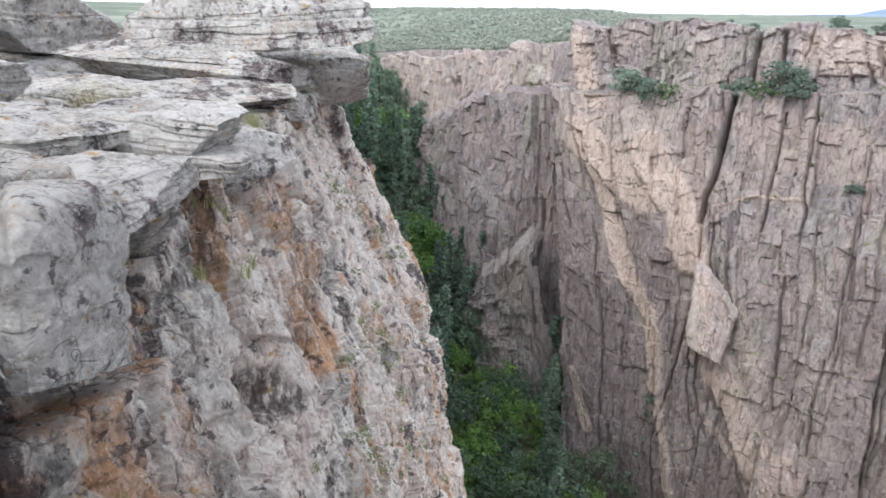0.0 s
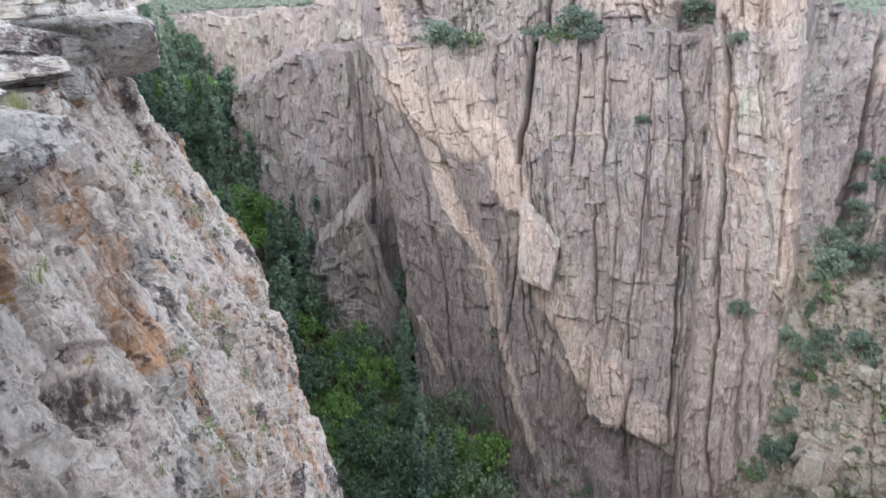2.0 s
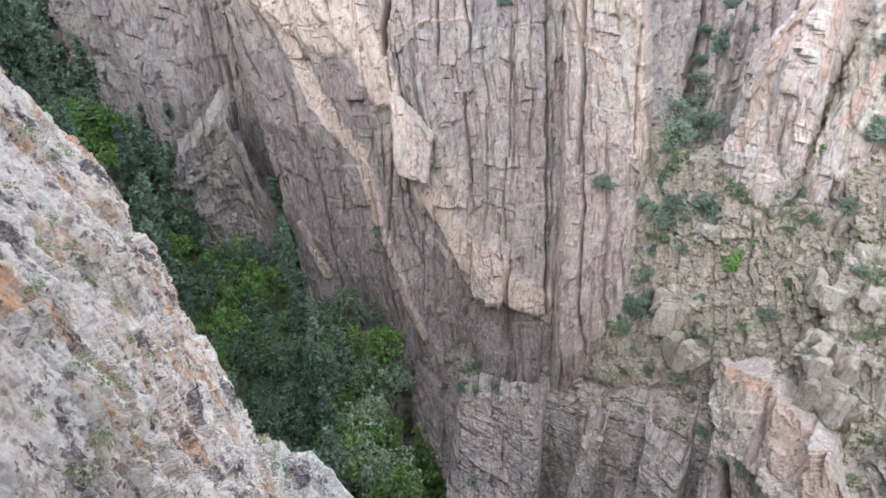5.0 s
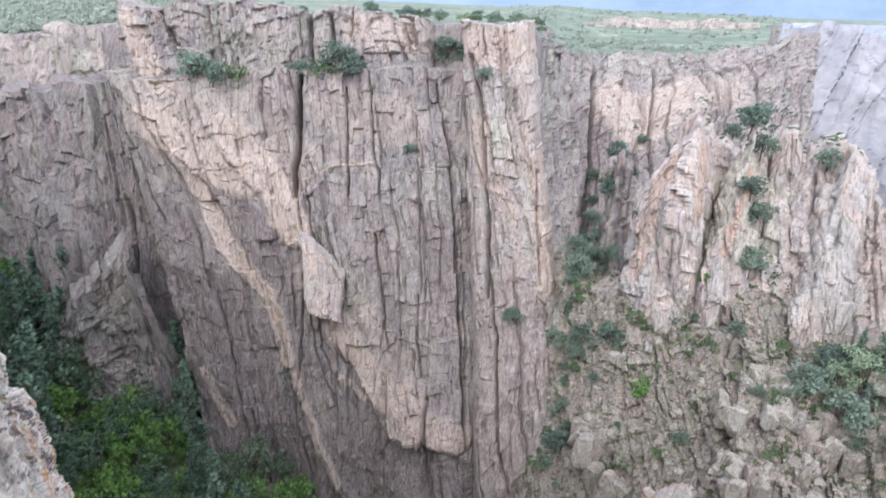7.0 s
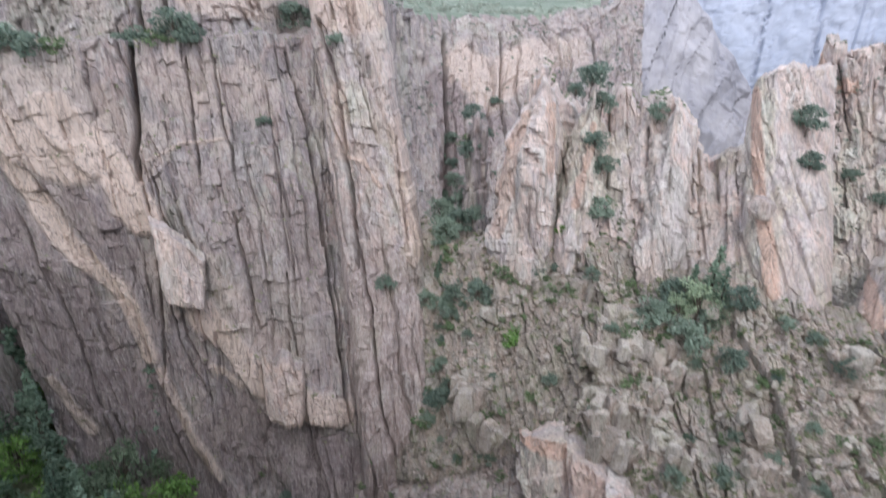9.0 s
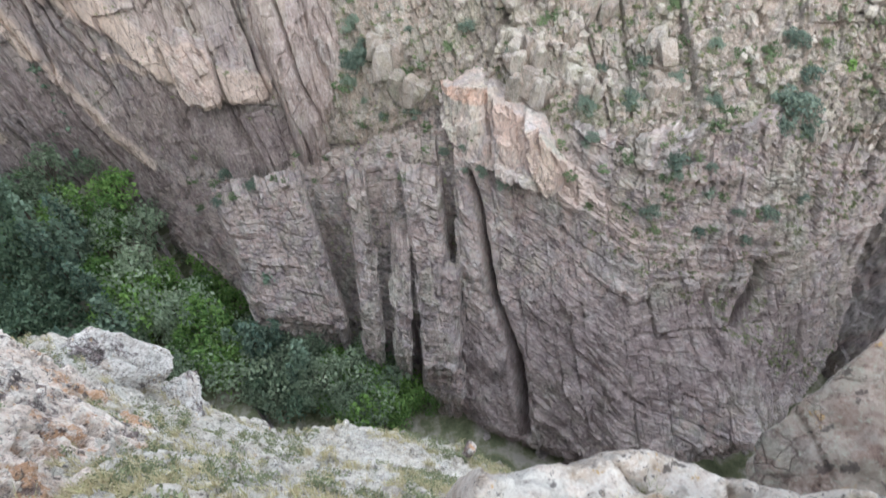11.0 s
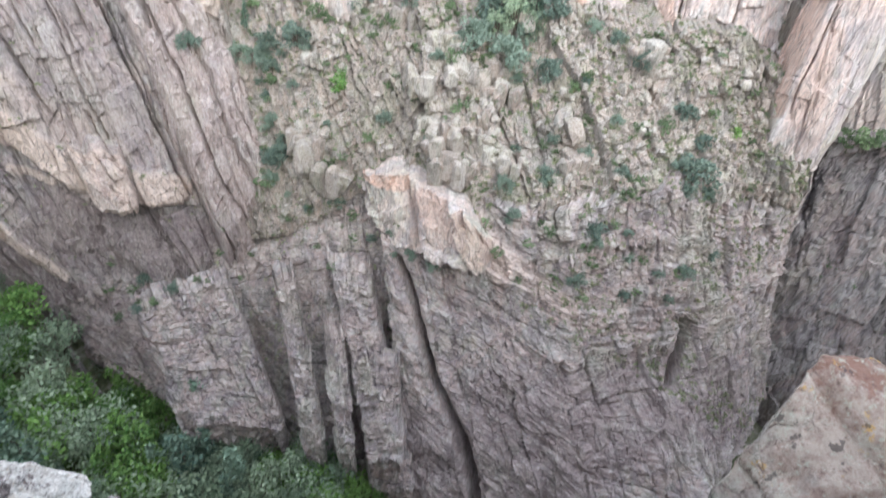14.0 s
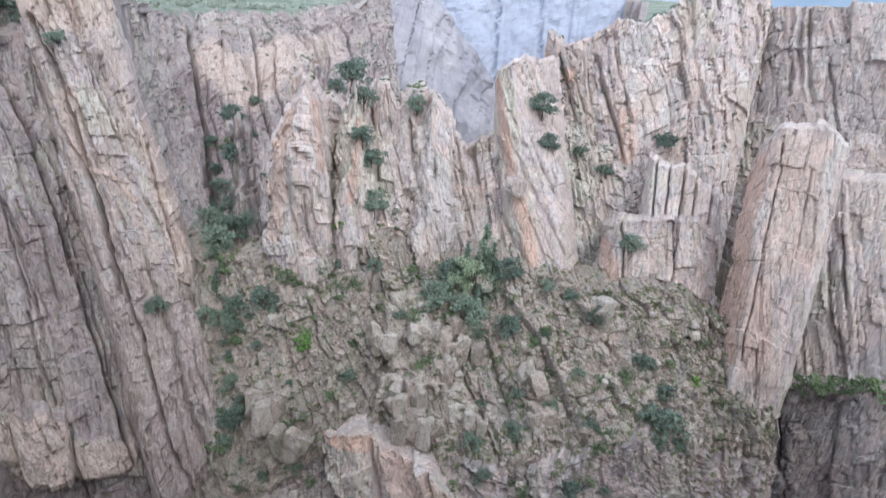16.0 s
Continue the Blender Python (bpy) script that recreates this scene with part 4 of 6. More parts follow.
cliff("cliff_broken_crag", [[(42.5, -14, 99), (42.6, -4.4, 104)], [(48, -21, 91), (47.2, -3.0, 104)], [(52.5, -23, 88), (51.0, -1.8, 105)], [(57, -22, 92), (55.2, 0.2, 107)], [(62, -23, 92), (60.5, 0.6, 109)]],
      0.22, "broken pale crag of stacked blocks", 113, ROCK_WHITE, seams=12, depth=0.95, w=3.0, h=3.6, cap=9, crown=2.5, lean=0.30, dikes=[([(51.0, -9.5), (51.5, -13)], 0.8, 0.7, 0.2), ([(43, -6), (45.5, -6.5)], 0.7, 0.9, 0)])
cliff("cliff_white_steps", [[(53.4, -18.5, 86), (53.2, -12.4, 89)], [(56.0, -19, 85), (55.8, -12.9, 88)], [(58.2, -19, 85.5), (57.8, -13.9, 88.5)], [(61.0, -19.4, 86.5), (60.4, -15.2, 89)]],
      0.15, "white blocky pillars split by upright joints", 127, ROCK_BLEACHED, depth=0.45, w=2.4, h=4, cap=4, wrap=4, power=8, rough=0.5, crown=1.8, lean=0.12,
      cracks=[([(a, -12), (a + 0.7, -20)], 0.14, 1.8) for a in (54.2, 55.3, 56.6, 57.7, 59.2)])
cliff("cliff_low_steps", [[(49.8, -25.5, 81), (50.4, -19.4, 85)], [(53.0, -25, 79.5), (52.8, -17.6, 84)], [(56.5, -25, 79.5), (56.0, -17.2, 84)], [(60.0, -26, 79.5), (58.8, -18.0, 84.5)], [(62.4, -26.5, 81), (61.0, -19.8, 86)]],
      0.16, "rounded pale rock shoulder below the pillars", 131, ROCK_WHITE, depth=0.65, w=3.0, h=3.4, cap=4, wrap=4, power=7, rough=0.8, crown=1.6, lean=0.2,
      cracks=[([(52.0, -17), (53.6, -25)], 0.2, 2.0), ([(56.8, -17), (57.6, -21), (58.0, -26)], 0.16, 1.6)], dikes=[([(50.6, -21), (52.6, -24)], 0.8, 0.8, 0.0)])
cliff("cliff_tower", [[(62.6, -28, 80.5), (62.2, -20, 82.0), (61.7, -14.5, 86)], [(64.0, -28.3, 77.0), (63.3, -20, 79), (62.3, -10.6, 83.5)], [(64.9, -28.5, 75.6), (64.2, -20, 77.8), (63.2, -8.9, 82.2)], [(67.2, -28.6, 76.0), (66.4, -20, 78.4), (65.8, -8.5, 82.6)], [(69.8, -29, 79), (69.0, -20, 81.5), (68.2, -10.0, 86)]],
      0.16, "pale orange tower with a broken flat head", 137, ROCK_WHITE, seams=3, depth=0.38, w=4.2, h=5.0, cap=5, wrap=2.0, power=12, rough=0.5, crown=1.2, lean=0.2, skirt=5,
      dikes=[([(61.8, -12), (62.6, -18), (63.6, -28)], 1.1, 0.9, 0.0), ([(65.2, -22), (66.4, -28)], 1.2, 0.5, 0.0), ([(64.5, -11), (66.5, -18)], 2.2, 0.35, 0.0)], zones=[([(66.0, -25), (67.5, -29)], 1.2, 0.5)],
      cracks=[([(63.6, -10), (64.5, -20), (65.2, -28)], 0.09, 0.9), ([(66.2, -12), (66.8, -18)], 0.09, 0.9)])
cliff("cliff_right_back", [[(57, -20, 108), (56.6, -2.0, 118)], [(61, -20, 104), (59.5, 0.2, 117)], [(66, -21, 102), (64, 1.0, 116)], [(74, -22, 100), (71, 1.3, 116)], [(90, -24, 100), (88, 1.5, 118)], [(106, -24, 100), (106, 1.5, 118)]],
      0.26, "high greyish-pink wall with upright fractures", 139, ROCK_PALE, seams=26, depth=0.75, w=5.0, h=6.0, cap=14, crown=1.6, lean=0.2)
cliff("cliff_right_tier", [[(65.5, -31.5, 92), (62.6, -14, 99)], [(70.4, -28.5, 90), (66.6, -12.4, 97)], [(75.5, -27, 89), (71.8, -11.4, 97)], [(84, -26, 89), (82, -11, 97)], [(98, -26, 89), (96, -11, 97)]],
      0.24, "pale lower tier of upright slabs", 149, ROCK_BLEACHED, seams=14, depth=0.6, w=2.2, h=5, cap=8, crown=1.2, lean=0.15)
cliff("cliff_right_gorge", [[(69.5, -50, 80), (64.5, -30.5, 90)], [(73.0, -50, 75), (68.8, -29.5, 86)], [(80, -48.5, 76), (76, -27.0, 85)], [(90, -47, 80), (88, -25, 88)], [(104, -45, 84), (104, -25, 88)]],
      0.26, "dark streaked gorge wall under a grassy ledge", 151, ROCK, seams=14, depth=0.8, w=4.5, h=4, cap=12, crown=1.0, lean=0.2)
cliff("cliff_far_band", [[(7, -3.4, 300), (7, -1.3, 306)], [(16, -2.7, 330), (16, -0.4, 336)], [(25, -2.3, 360), (25, -0.4, 366)]],
      0.9, "low pale rim band across the mesa", 157, ROCK_PALE, depth=1.2, w=8, h=4, cap=30, crown=2)
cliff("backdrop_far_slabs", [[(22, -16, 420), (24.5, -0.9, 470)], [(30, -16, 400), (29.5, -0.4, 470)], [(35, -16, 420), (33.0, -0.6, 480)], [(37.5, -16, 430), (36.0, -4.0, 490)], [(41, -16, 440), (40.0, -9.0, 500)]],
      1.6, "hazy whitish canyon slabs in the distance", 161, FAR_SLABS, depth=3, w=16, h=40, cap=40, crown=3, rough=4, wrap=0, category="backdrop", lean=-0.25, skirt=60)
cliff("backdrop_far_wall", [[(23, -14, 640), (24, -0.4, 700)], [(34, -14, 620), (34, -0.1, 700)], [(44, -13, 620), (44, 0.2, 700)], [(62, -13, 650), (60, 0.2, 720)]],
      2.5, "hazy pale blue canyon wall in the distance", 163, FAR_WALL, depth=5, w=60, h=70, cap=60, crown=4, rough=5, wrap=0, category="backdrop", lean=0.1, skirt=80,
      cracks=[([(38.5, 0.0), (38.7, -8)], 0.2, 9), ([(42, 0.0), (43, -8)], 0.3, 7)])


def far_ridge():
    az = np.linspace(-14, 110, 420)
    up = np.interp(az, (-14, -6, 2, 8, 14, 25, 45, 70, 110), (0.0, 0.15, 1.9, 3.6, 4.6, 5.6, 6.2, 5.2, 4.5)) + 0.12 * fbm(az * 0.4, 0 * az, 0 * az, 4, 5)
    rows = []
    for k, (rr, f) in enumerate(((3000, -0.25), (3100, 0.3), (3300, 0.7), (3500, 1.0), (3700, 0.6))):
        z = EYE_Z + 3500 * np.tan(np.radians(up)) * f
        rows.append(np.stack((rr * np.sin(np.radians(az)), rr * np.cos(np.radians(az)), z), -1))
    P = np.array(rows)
    tagged(mesh_object("backdrop_far_ridge", P.reshape(-1, 3), grid_faces(*P.shape[:2]), FAR_RIDGE), "long forested ridge on the horizon, coloured blue by painted haze", "backdrop", kind="structure")


far_ridge()

# ---- the near cliff under the overlook, and the rim ----
cliff("cliff_near", [[(-2.3, -0.3, -14), (-2.2, -0.5, -5), (-2.4, -1.2, -0.3)], [(-3.2, 2.6, -15), (-3.4, 1.9, -5), (-3.9, 0.9, 0.0)], [(-4.24, 5.37, -16), (-4.63, 3.97, -5), (-5.51, 2.48, 0.0)],
      [(-5.73, 9.36, -19), (-6.05, 6.25, -5), (-7.27, 4.49, 0.0)], [(-8.33, 13.69, -21), (-8.16, 9.09, -5.5), (-9.67, 7.28, -0.1)], [(-12.7, 17.4, -23), (-10.79, 12.5, -6), (-12.14, 10.42, -0.5)],
      [(-17.1, 20.3, -25), (-15.93, 17.65, -9.5), (-17.75, 16.53, -3.5)], [(-18.8, 21.2, -26), (-21.45, 23.87, -17.5), (-24.01, 24.0, -7.6)]],
      0.052, "lichen-stained pinkish cliff falling from the rim", 167, RIM_ROCK, worn=0.3, depth=0.4, w=1.7, h=1.2, tall=1.4, grit=0.045, cap=2.0, crown=0.2, wrap=0.3, rough=0.45, lean=-0.22, skirt=10, flow=(-0.66, 0.75), spot=True, outward=(0.75, 0.66), seams=26, grade=(1.5, 1.7),
      zones=[([(-53.8, -16), (-52.6, -26), (-51.2, -31)], 1.5, 0.95), ([(-66, -29), (-62, -41)], 1.8, 0.8), ([(-76, -31), (-71, -42)], 2.5, 0.9), ([(-58, -12), (-60, -15)], 1.2, 0.7)],
      cracks=[([(-49.3, -22.2), (-49.7, -23.4)], 1.3, 0.8), ([(-56.4, -33.0), (-55.4, -34.6)], 1.2, 0.45), ([(-44.5, -24), (-43.0, -32)], 0.3, 0.4), ([(-47.0, -28), (-44.6, -38)], 0.3, 0.4)],
      # Dark patches: black stains, and shade painted into the hole and the hollows.
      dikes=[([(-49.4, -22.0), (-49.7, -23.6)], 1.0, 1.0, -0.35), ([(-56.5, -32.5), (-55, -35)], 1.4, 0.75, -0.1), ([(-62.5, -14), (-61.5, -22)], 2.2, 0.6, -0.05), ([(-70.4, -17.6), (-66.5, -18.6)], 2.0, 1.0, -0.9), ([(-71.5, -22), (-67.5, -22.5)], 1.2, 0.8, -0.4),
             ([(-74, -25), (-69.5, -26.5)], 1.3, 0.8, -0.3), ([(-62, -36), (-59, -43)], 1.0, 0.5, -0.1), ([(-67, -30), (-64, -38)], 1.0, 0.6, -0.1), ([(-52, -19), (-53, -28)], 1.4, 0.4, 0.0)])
cliff("near_slope", [[(-88, -55, 3.2), (-60, -47, 8.5), (-38, -46.0, 20)], [(-68, -60, 3.2), (-46, -53.5, 9), (-30.5, -49.8, 17)], [(-48, -66, 3.0), (-30, -62.5, 8.5), (-22, -61.0, 14)], [(-15, -76, 2.4), (-14, -70, 8), (-15, -66.2, 12.5)],
      [(20, -79, 2.2), (18, -74.0, 7.2), (10, -70.7, 11)], [(50, -79, 2.2), (45, -76, 6.2), (45, -73.0, 9)], [(80, -78, 2.2), (80, -74, 5), (85, -70, 8)]],
      0.095, "pale rocky slope with sage and dry grass", 173, SLOPE_ROCK, depth=0.26, w=1.2, h=0.8, grit=0.1, cap=0.3, crown=0.1, wrap=0, rough=0.6, tall=1.0, lean=0.2, skirt=0, flow=(0.9, 0.43), seams=0)


def sheet(name, x0, x1, y0, y1, step, height, mat, label, keep=None, pockets=()):
    x, y = np.arange(x0, x1, step), np.arange(y0, y1, step)
    X, Y = np.meshgrid(x, y)
    Z, tone = height(X, Y)
    P = np.stack((X, Y, Z), -1)
    f = grid_faces(len(y), len(x))
    if keep is not None:
        c = P.reshape(-1, 3)[f].mean(1)
        f = f[keep(c[:, 0], c[:, 1])]
    FACES[name] = (P, len(y))
    soil = 0 * tone
    for px, py, rx, ry, amount in pockets:
        g = np.hypot((X - px) / rx, (Y - py) / ry) + 0.9 * fbm(X * 9, Y * 9, 0 * X, 5, 240)
        soil = np.maximum(soil, amount * smooth(1.1, 0.6, g))
    return tagged(mesh_object(name, P.reshape(-1, 3), f, mat, {"tone": tone, "dike": 0 * tone, "zone_tint": soil}), label, "rock ledge", kind="structure")


LEDGE_EDGE = ((-3.5, -0.6), (-2.2, 0.2), (-0.83, 0.72), (-0.25, 0.50), (0.10, 0.30), (0.19, 0.25), (0.30, 0.33), (0.42, 0.31), (0.79, 0.20), (1.2, -0.06), (1.8, -0.6), (3.5, -1.6))


def ledge_height(X, Y):
    ex, ey = zip(*LEDGE_EDGE)
    wob = 0.06 * fbm(X * 4, Y * 4, 0 * X, 5, 201)
    gap = Y + wob - np.interp(X, ex, ey)
    wx, wy = 0.35 * fbm(X * 1.7, Y * 1.7, 0 * X, 5, 202), 0.35 * fbm(X * 1.7 + 9, Y * 1.7, 0 * X, 5, 208)
    c, d = cells(X * 0.6 + Y * 0.8 + wx, 0.42, 203, 1.2)
    c2, d2 = cells(X * 0.8 - Y * 0.6 + 0.3 * rnd(c, 0 * c + 1) + wy, 0.30, 212, 1.2)
    slope = 0.12 * (rnd(c, c2, 0 * c + 221) - 0.5) * (X + wx) + 0.12 * (rnd(c, c2, 0 * c + 222) - 0.5) * (Y + wy)
    Z = 0.045 * (rnd(c, c2, 0 * c + 204) - 0.5) + slope + 0.03 * fbm(X * 1.6, Y * 1.6, 0 * X, 3, 205)
    lay = fbm(X * 3.0 + 3, Y * 4.0, 0 * X, 6, 209) * 10 + 0.9 * fbm(X * 20, Y * 20, 0 * X, 4, 210)
    Z = Z + 0.013 * (np.floor(lay) + smooth(0.4, 0.6, lay - np.floor(lay))) + 0.02 * fbm(X * 16, Y * 16, 0 * X, 5, 206)
    Z = Z - 0.035 * np.exp(-(d / 0.010) ** 2) * (rnd(c, 0 * c + 7) > 0.45) - 0.022 * np.exp(-(d2 / 0.010) ** 2) * (rnd(c, c2, 0 * c + 8) > 0.5) - 0.06 * smooth(-0.2, 0.0, gap) * (X < 0.25) - 0.03 * smooth(-0.15, 0, gap)
    Z = Z - 0.07 * np.exp(-((X - 0.6) / 0.3) ** 2) - 0.25 * smooth(0.0, 0.1, gap) - 16 * smooth(0.03, 1.2, gap)
    return Z, rnd(c, c2, 0 * c + 207)


sheet("ledge", -1.9, 2.4, -1.6, 1.5, 0.0105, ledge_height, LEDGE_ROCK, "bleached pinkish rock ledge with grass in its cracks",
      pockets=((0.73, -0.02, 0.11, 0.05, 1.0), (0.85, 0.02, 0.10, 0.04, 0.7), (0.60, 0.10, 0.14, 0.05, 0.6), (1.07, -0.1, 0.16, 0.06, 0.8), (-0.62, 0.42, 0.12, 0.05, 0.8), (0.3, 0.12, 0.1, 0.05, 0.4)))

RIM_EDGE = ((-0.9, 0.26), (-2.4, 0.1), (-3.9, 0.9), (-5.5, 2.5), (-7.2, 4.6), (-9.5, 7.5), (-11.9, 10.7), (-16, 15), (-24, 23))


def rim_height(X, Y):
    ex, ey = zip(*RIM_EDGE[::-1])
    gap = Y - np.interp(X, ex, ey)
    c, d = cells(X * 0.9 - Y * 0.5 + 1.3 * fbm(X * 0.5, Y * 0.5, 0 * X, 5, 211), 1.5, 212, 1.2)
    c2, d2 = cells(X * 0.5 + Y * 0.9 + 1.4 * rnd(c, 0 * c + 213) + 1.2 * fbm(X * 0.5 + 7, Y * 0.5, 0 * X, 5, 219), 1.9, 214, 1.2)
    Z = 0.34 * (rnd(c, c2, 0 * c + 215) - 0.45) + 0.2 * fbm(X * 0.6, Y * 0.6, 0 * X, 4, 216) + 0.05 * fbm(X * 4, Y * 4, 0 * X, 4, 217)
    Z = Z - 0.16 * np.exp(-(d / 0.05) ** 2) - 0.12 * np.exp(-(d2 / 0.05) ** 2) + 0.05 * np.clip(-gap, 0, 12)
    return Z - 0.3 * smooth(-0.1, 0.1, gap) - 9.0 * smooth(0.05, 0.9, gap), 0.6 * rnd(c, c2, 0 * c + 218) + 0.2


sheet("rim_top", -26, -1.8, -6, 24, 0.07, rim_height, TOP_ROCK, "flat lichen-covered rim rock with open joints",
      keep=lambda x, y: y - np.interp(x, *zip(*RIM_EDGE[::-1])) < -0.02)


def back_height(X, Y):
    Z = 0.16 * fbm(X * 0.4, Y * 0.4, 0 * X, 5, 231) - 0.06 + 0.02 * np.clip(-1.6 - Y, 0, 10)
    past = Y + 1.5 + 0.9 * np.maximum(X - 2, 0) + 0.4 * fbm(X * 0.8, Y * 0.8, 0 * X, 4, 233) * (X > 2.3)
    return Z - 14 * smooth(0.15, 1.8, past), 0.5 + 0.3 * fbm(X, Y, 0 * X, 3, 232)


sheet("rim_back", -30, 16, -30, 0.2, 0.16, back_height, TOP_ROCK, "bare lichen-spotted rock behind the overlook",
      keep=lambda x, y: (y < 0.5 - 0.9 * np.maximum(x - 2, 0)) & ((x > -2.2) | (y < -5.8)) & ((x > 2.3) | (y < -1.5)))


# ---- loose and standing rocks ----
def rock_data(name, size, seed, mat, n=16, power=5.0, cuts=7, rough=0.10, grain=2.0, beds=0.45):
    k = np.linspace(-1, 1, n)
    A, B = np.meshgrid(k, k)
    ones = np.ones_like(A)
    P, F = [], []
    for i, q in enumerate(((A, B, ones), (B, A, -ones), (ones, A, B), (-ones, B, A), (B, ones, A), (A, -ones, B))):
        P.append(np.stack(q, -1).reshape(-1, 3))
        F.append(grid_faces(n, n) + i * n * n)
    P, F = np.concatenate(P), np.concatenate(F)
    P, back_to = np.unique(np.round(P, 6), axis=0, return_inverse=True)
    F = back_to.ravel()[F]
    P = P / (np.abs(P) ** power).sum(1, keepdims=True) ** (1 / power)
    rng = np.random.RandomState(seed)
    for _ in range(cuts):
        d = rng.normal(size=3)
        d /= np.linalg.norm(d)
        over = np.maximum(P @ d - rng.uniform(0.62, 0.95), 0)
        P = P - over[:, None] * d
    Q = P * np.array(size) / 2
    s, hz = float(np.mean(size)), float(size[2])
    wav = 0.12 * fbm(Q[:, 0] / s * 1.5, Q[:, 1] / s * 1.5, Q[:, 2] * 0 + seed, 3, seed)
    b, d = cells(Q[:, 2] / hz + wav + 0.15 * Q[:, 0] / s, 0.3, seed + 2, 1.1)
    b2, d2 = cells(Q[:, 2] / hz + wav + 0.12 * Q[:, 1] / s, 0.11, seed + 3, 1.1)
    fa, fd = cells(Q[:, 0] / s * 0.8 + Q[:, 1] / s * 0.6 + wav, 0.3, seed + 5, 1.1)
    fc, ff = cells(Q[:, 1] / s * 0.8 - Q[:, 0] / s * 0.6 + 0.2 * rnd(fa, 0 * fa) + wav, 0.23, seed + 12, 1.1)
    flat = 0.18 * (rnd(b, fa, 0 * b + seed) - 0.55) + 0.09 * (rnd(b2, fc, 0 * b + seed) - 0.5) - 0.05 * np.exp(-(d / 0.03) ** 2)
    Q[:, :2] *= 1 + beds * flat[:, None]
    Q[:, 2] += beds * hz * (0.13 * (rnd(fa, fc, 0 * b + seed + 1) - 0.5) - 0.06 * np.exp(-(np.minimum(fd, ff) / 0.02) ** 2)) * smooth(-0.2, 0.6, P[:, 2])
    off = 0.28 * rough * s * fbm(Q[:, 0] / s * grain, Q[:, 1] / s * grain, Q[:, 2] / s * grain + seed, 4, seed)
    off = off + 0.3 * rough * s * fbm(Q[:, 0] / s * grain * 5, Q[:, 1] / s * grain * 5, Q[:, 2] / s * grain * 5, 5, seed + 6)
    Q = Q + P / np.linalg.norm(P, axis=1, keepdims=True) * off[:, None]
    return Q, F, np.full(len(Q), 0.2 + 0.6 * rng.rand())


def rock(name, place, size, turn, seed, mat, label, n=18, group="", **kw):
    Q, F, tone = rock_data(name, size, seed, mat, n, **kw)
    ob = mesh_object(name, Q, F, mat, {"tone": tone, "dike": 0 * tone})
    ob.matrix_world = pose(*place, *turn)
    return tagged(ob, label, "rock", group)


rock("rock_slab", at(-55.5, -1.0, 12.6), (4.6, 2.6, 0.95), (3, -4, 38), 301, TOP_ROCK, "thick grey rim slab stacked above an open joint", n=60, power=9, rough=0.09)
rock("rock_slab", at(-60.5, -4.4, 12.0), (3.8, 2.6, 0.8), (-3, 2, 30), 302, TOP_ROCK, "flat grey slab under the top slab", n=60, power=9, rough=0.09)
rock("rock_block", at(-50.4, -5.9, 14.6), (2.5, 2.2, 1.3), (4, 3, 45), 303, TOP_ROCK, "squared grey block at the cliff edge", n=54, power=8, rough=0.1)
rock("rock_block", at(-70.5, -1.4, 15.5), (3.2, 2.4, 1.5), (3, 3, 20), 304, TOP_ROCK, "tall split rim boulder", n=54, power=7, rough=0.12)
rock("rock_block", at(-78.0, -1.2, 14.0), (2.6, 2.6, 1.5), (-5, 4, 60), 305, TOP_ROCK, "grey rim boulder with lichen", n=54, power=7, rough=0.12)
rock("rock_slab", at(-63, -9.2, 7.6), (2.2, 1.6, 0.5), (2, 5, 35), 306, TOP_ROCK, "thin pale slab lying on the rim", n=54, power=9, rough=0.09)
rock("rock_slab", at(-70.6, -13.6, 5.3), (1.7, 1.2, 0.40), (3, -3, 128), 307, TOP_ROCK, "pale slab roofing a dark hollow", n=66, power=10, rough=0.08)
rock("rock_block", at(-79.5, -20.2, 4.5), (1.7, 1.6, 1.45), (-4, 4, 40), 308, TOP_ROCK, "pale block jutting from the rim edge", n=72, power=9, rough=0.09)
rock("rock_block", at(-57, -12.2, 8.6), (1.6, 1.3, 0.8), (4, 6, 50), 309, TOP_ROCK, "small ledge block with a grass tuft", n=54, power=7, rough=0.07)
for k, (a, e, d, sz, tn) in enumerate(((-58.5, -7.0, 10.4, (2.4, 1.5, 0.35), 40), (-66.5, -6.6, 10.5, (2.8, 1.8, 0.4), 25), (-73.5, -8.5, 7.5, (1.9, 1.4, 0.35), 15), (-71.5, -13.2, 5.6, (1.4, 1.0, 0.25), 28),
                                       (-62.0, -12.4, 7.0, (1.3, 0.9, 0.3), 42), (-53.6, -8.0, 12.0, (1.3, 1.1, 0.5), 48), (-76.5, -5.4, 8.8, (1.8, 1.4, 0.5), 5))):
    rock("rock_slab", at(a, e, d), sz, (3 - k, 2 + k % 3, tn), 380 + k, TOP_ROCK, "thin weathered slab lying on the rim", n=45, power=10, rough=0.08, group="thin rim slabs")
rock("boulder", at(96.5, -54.6, 6.7), (5.8, 4.6, 4.8), (8, -28, 40), 311, BROWN_ROCK, "big brown outcrop boulder with grey top", n=84, power=3.4, rough=0.16, cuts=14, beds=0.3)
rock("boulder", at(-29.5, -54.6, 15.0), (4.4, 2.8, 2.0), (6, 8, 20), 312, TOP_ROCK, "pale blocky outcrop on the slope below", n=72, power=5, rough=0.2, cuts=10)
rock("boulder", at(-25.5, -60.6, 13.6), (2.8, 2.2, 1.3), (4, 6, 60), 313, TOP_ROCK, "cracked grey outcrop on the slope below", n=64, power=5, rough=0.2, cuts=10)
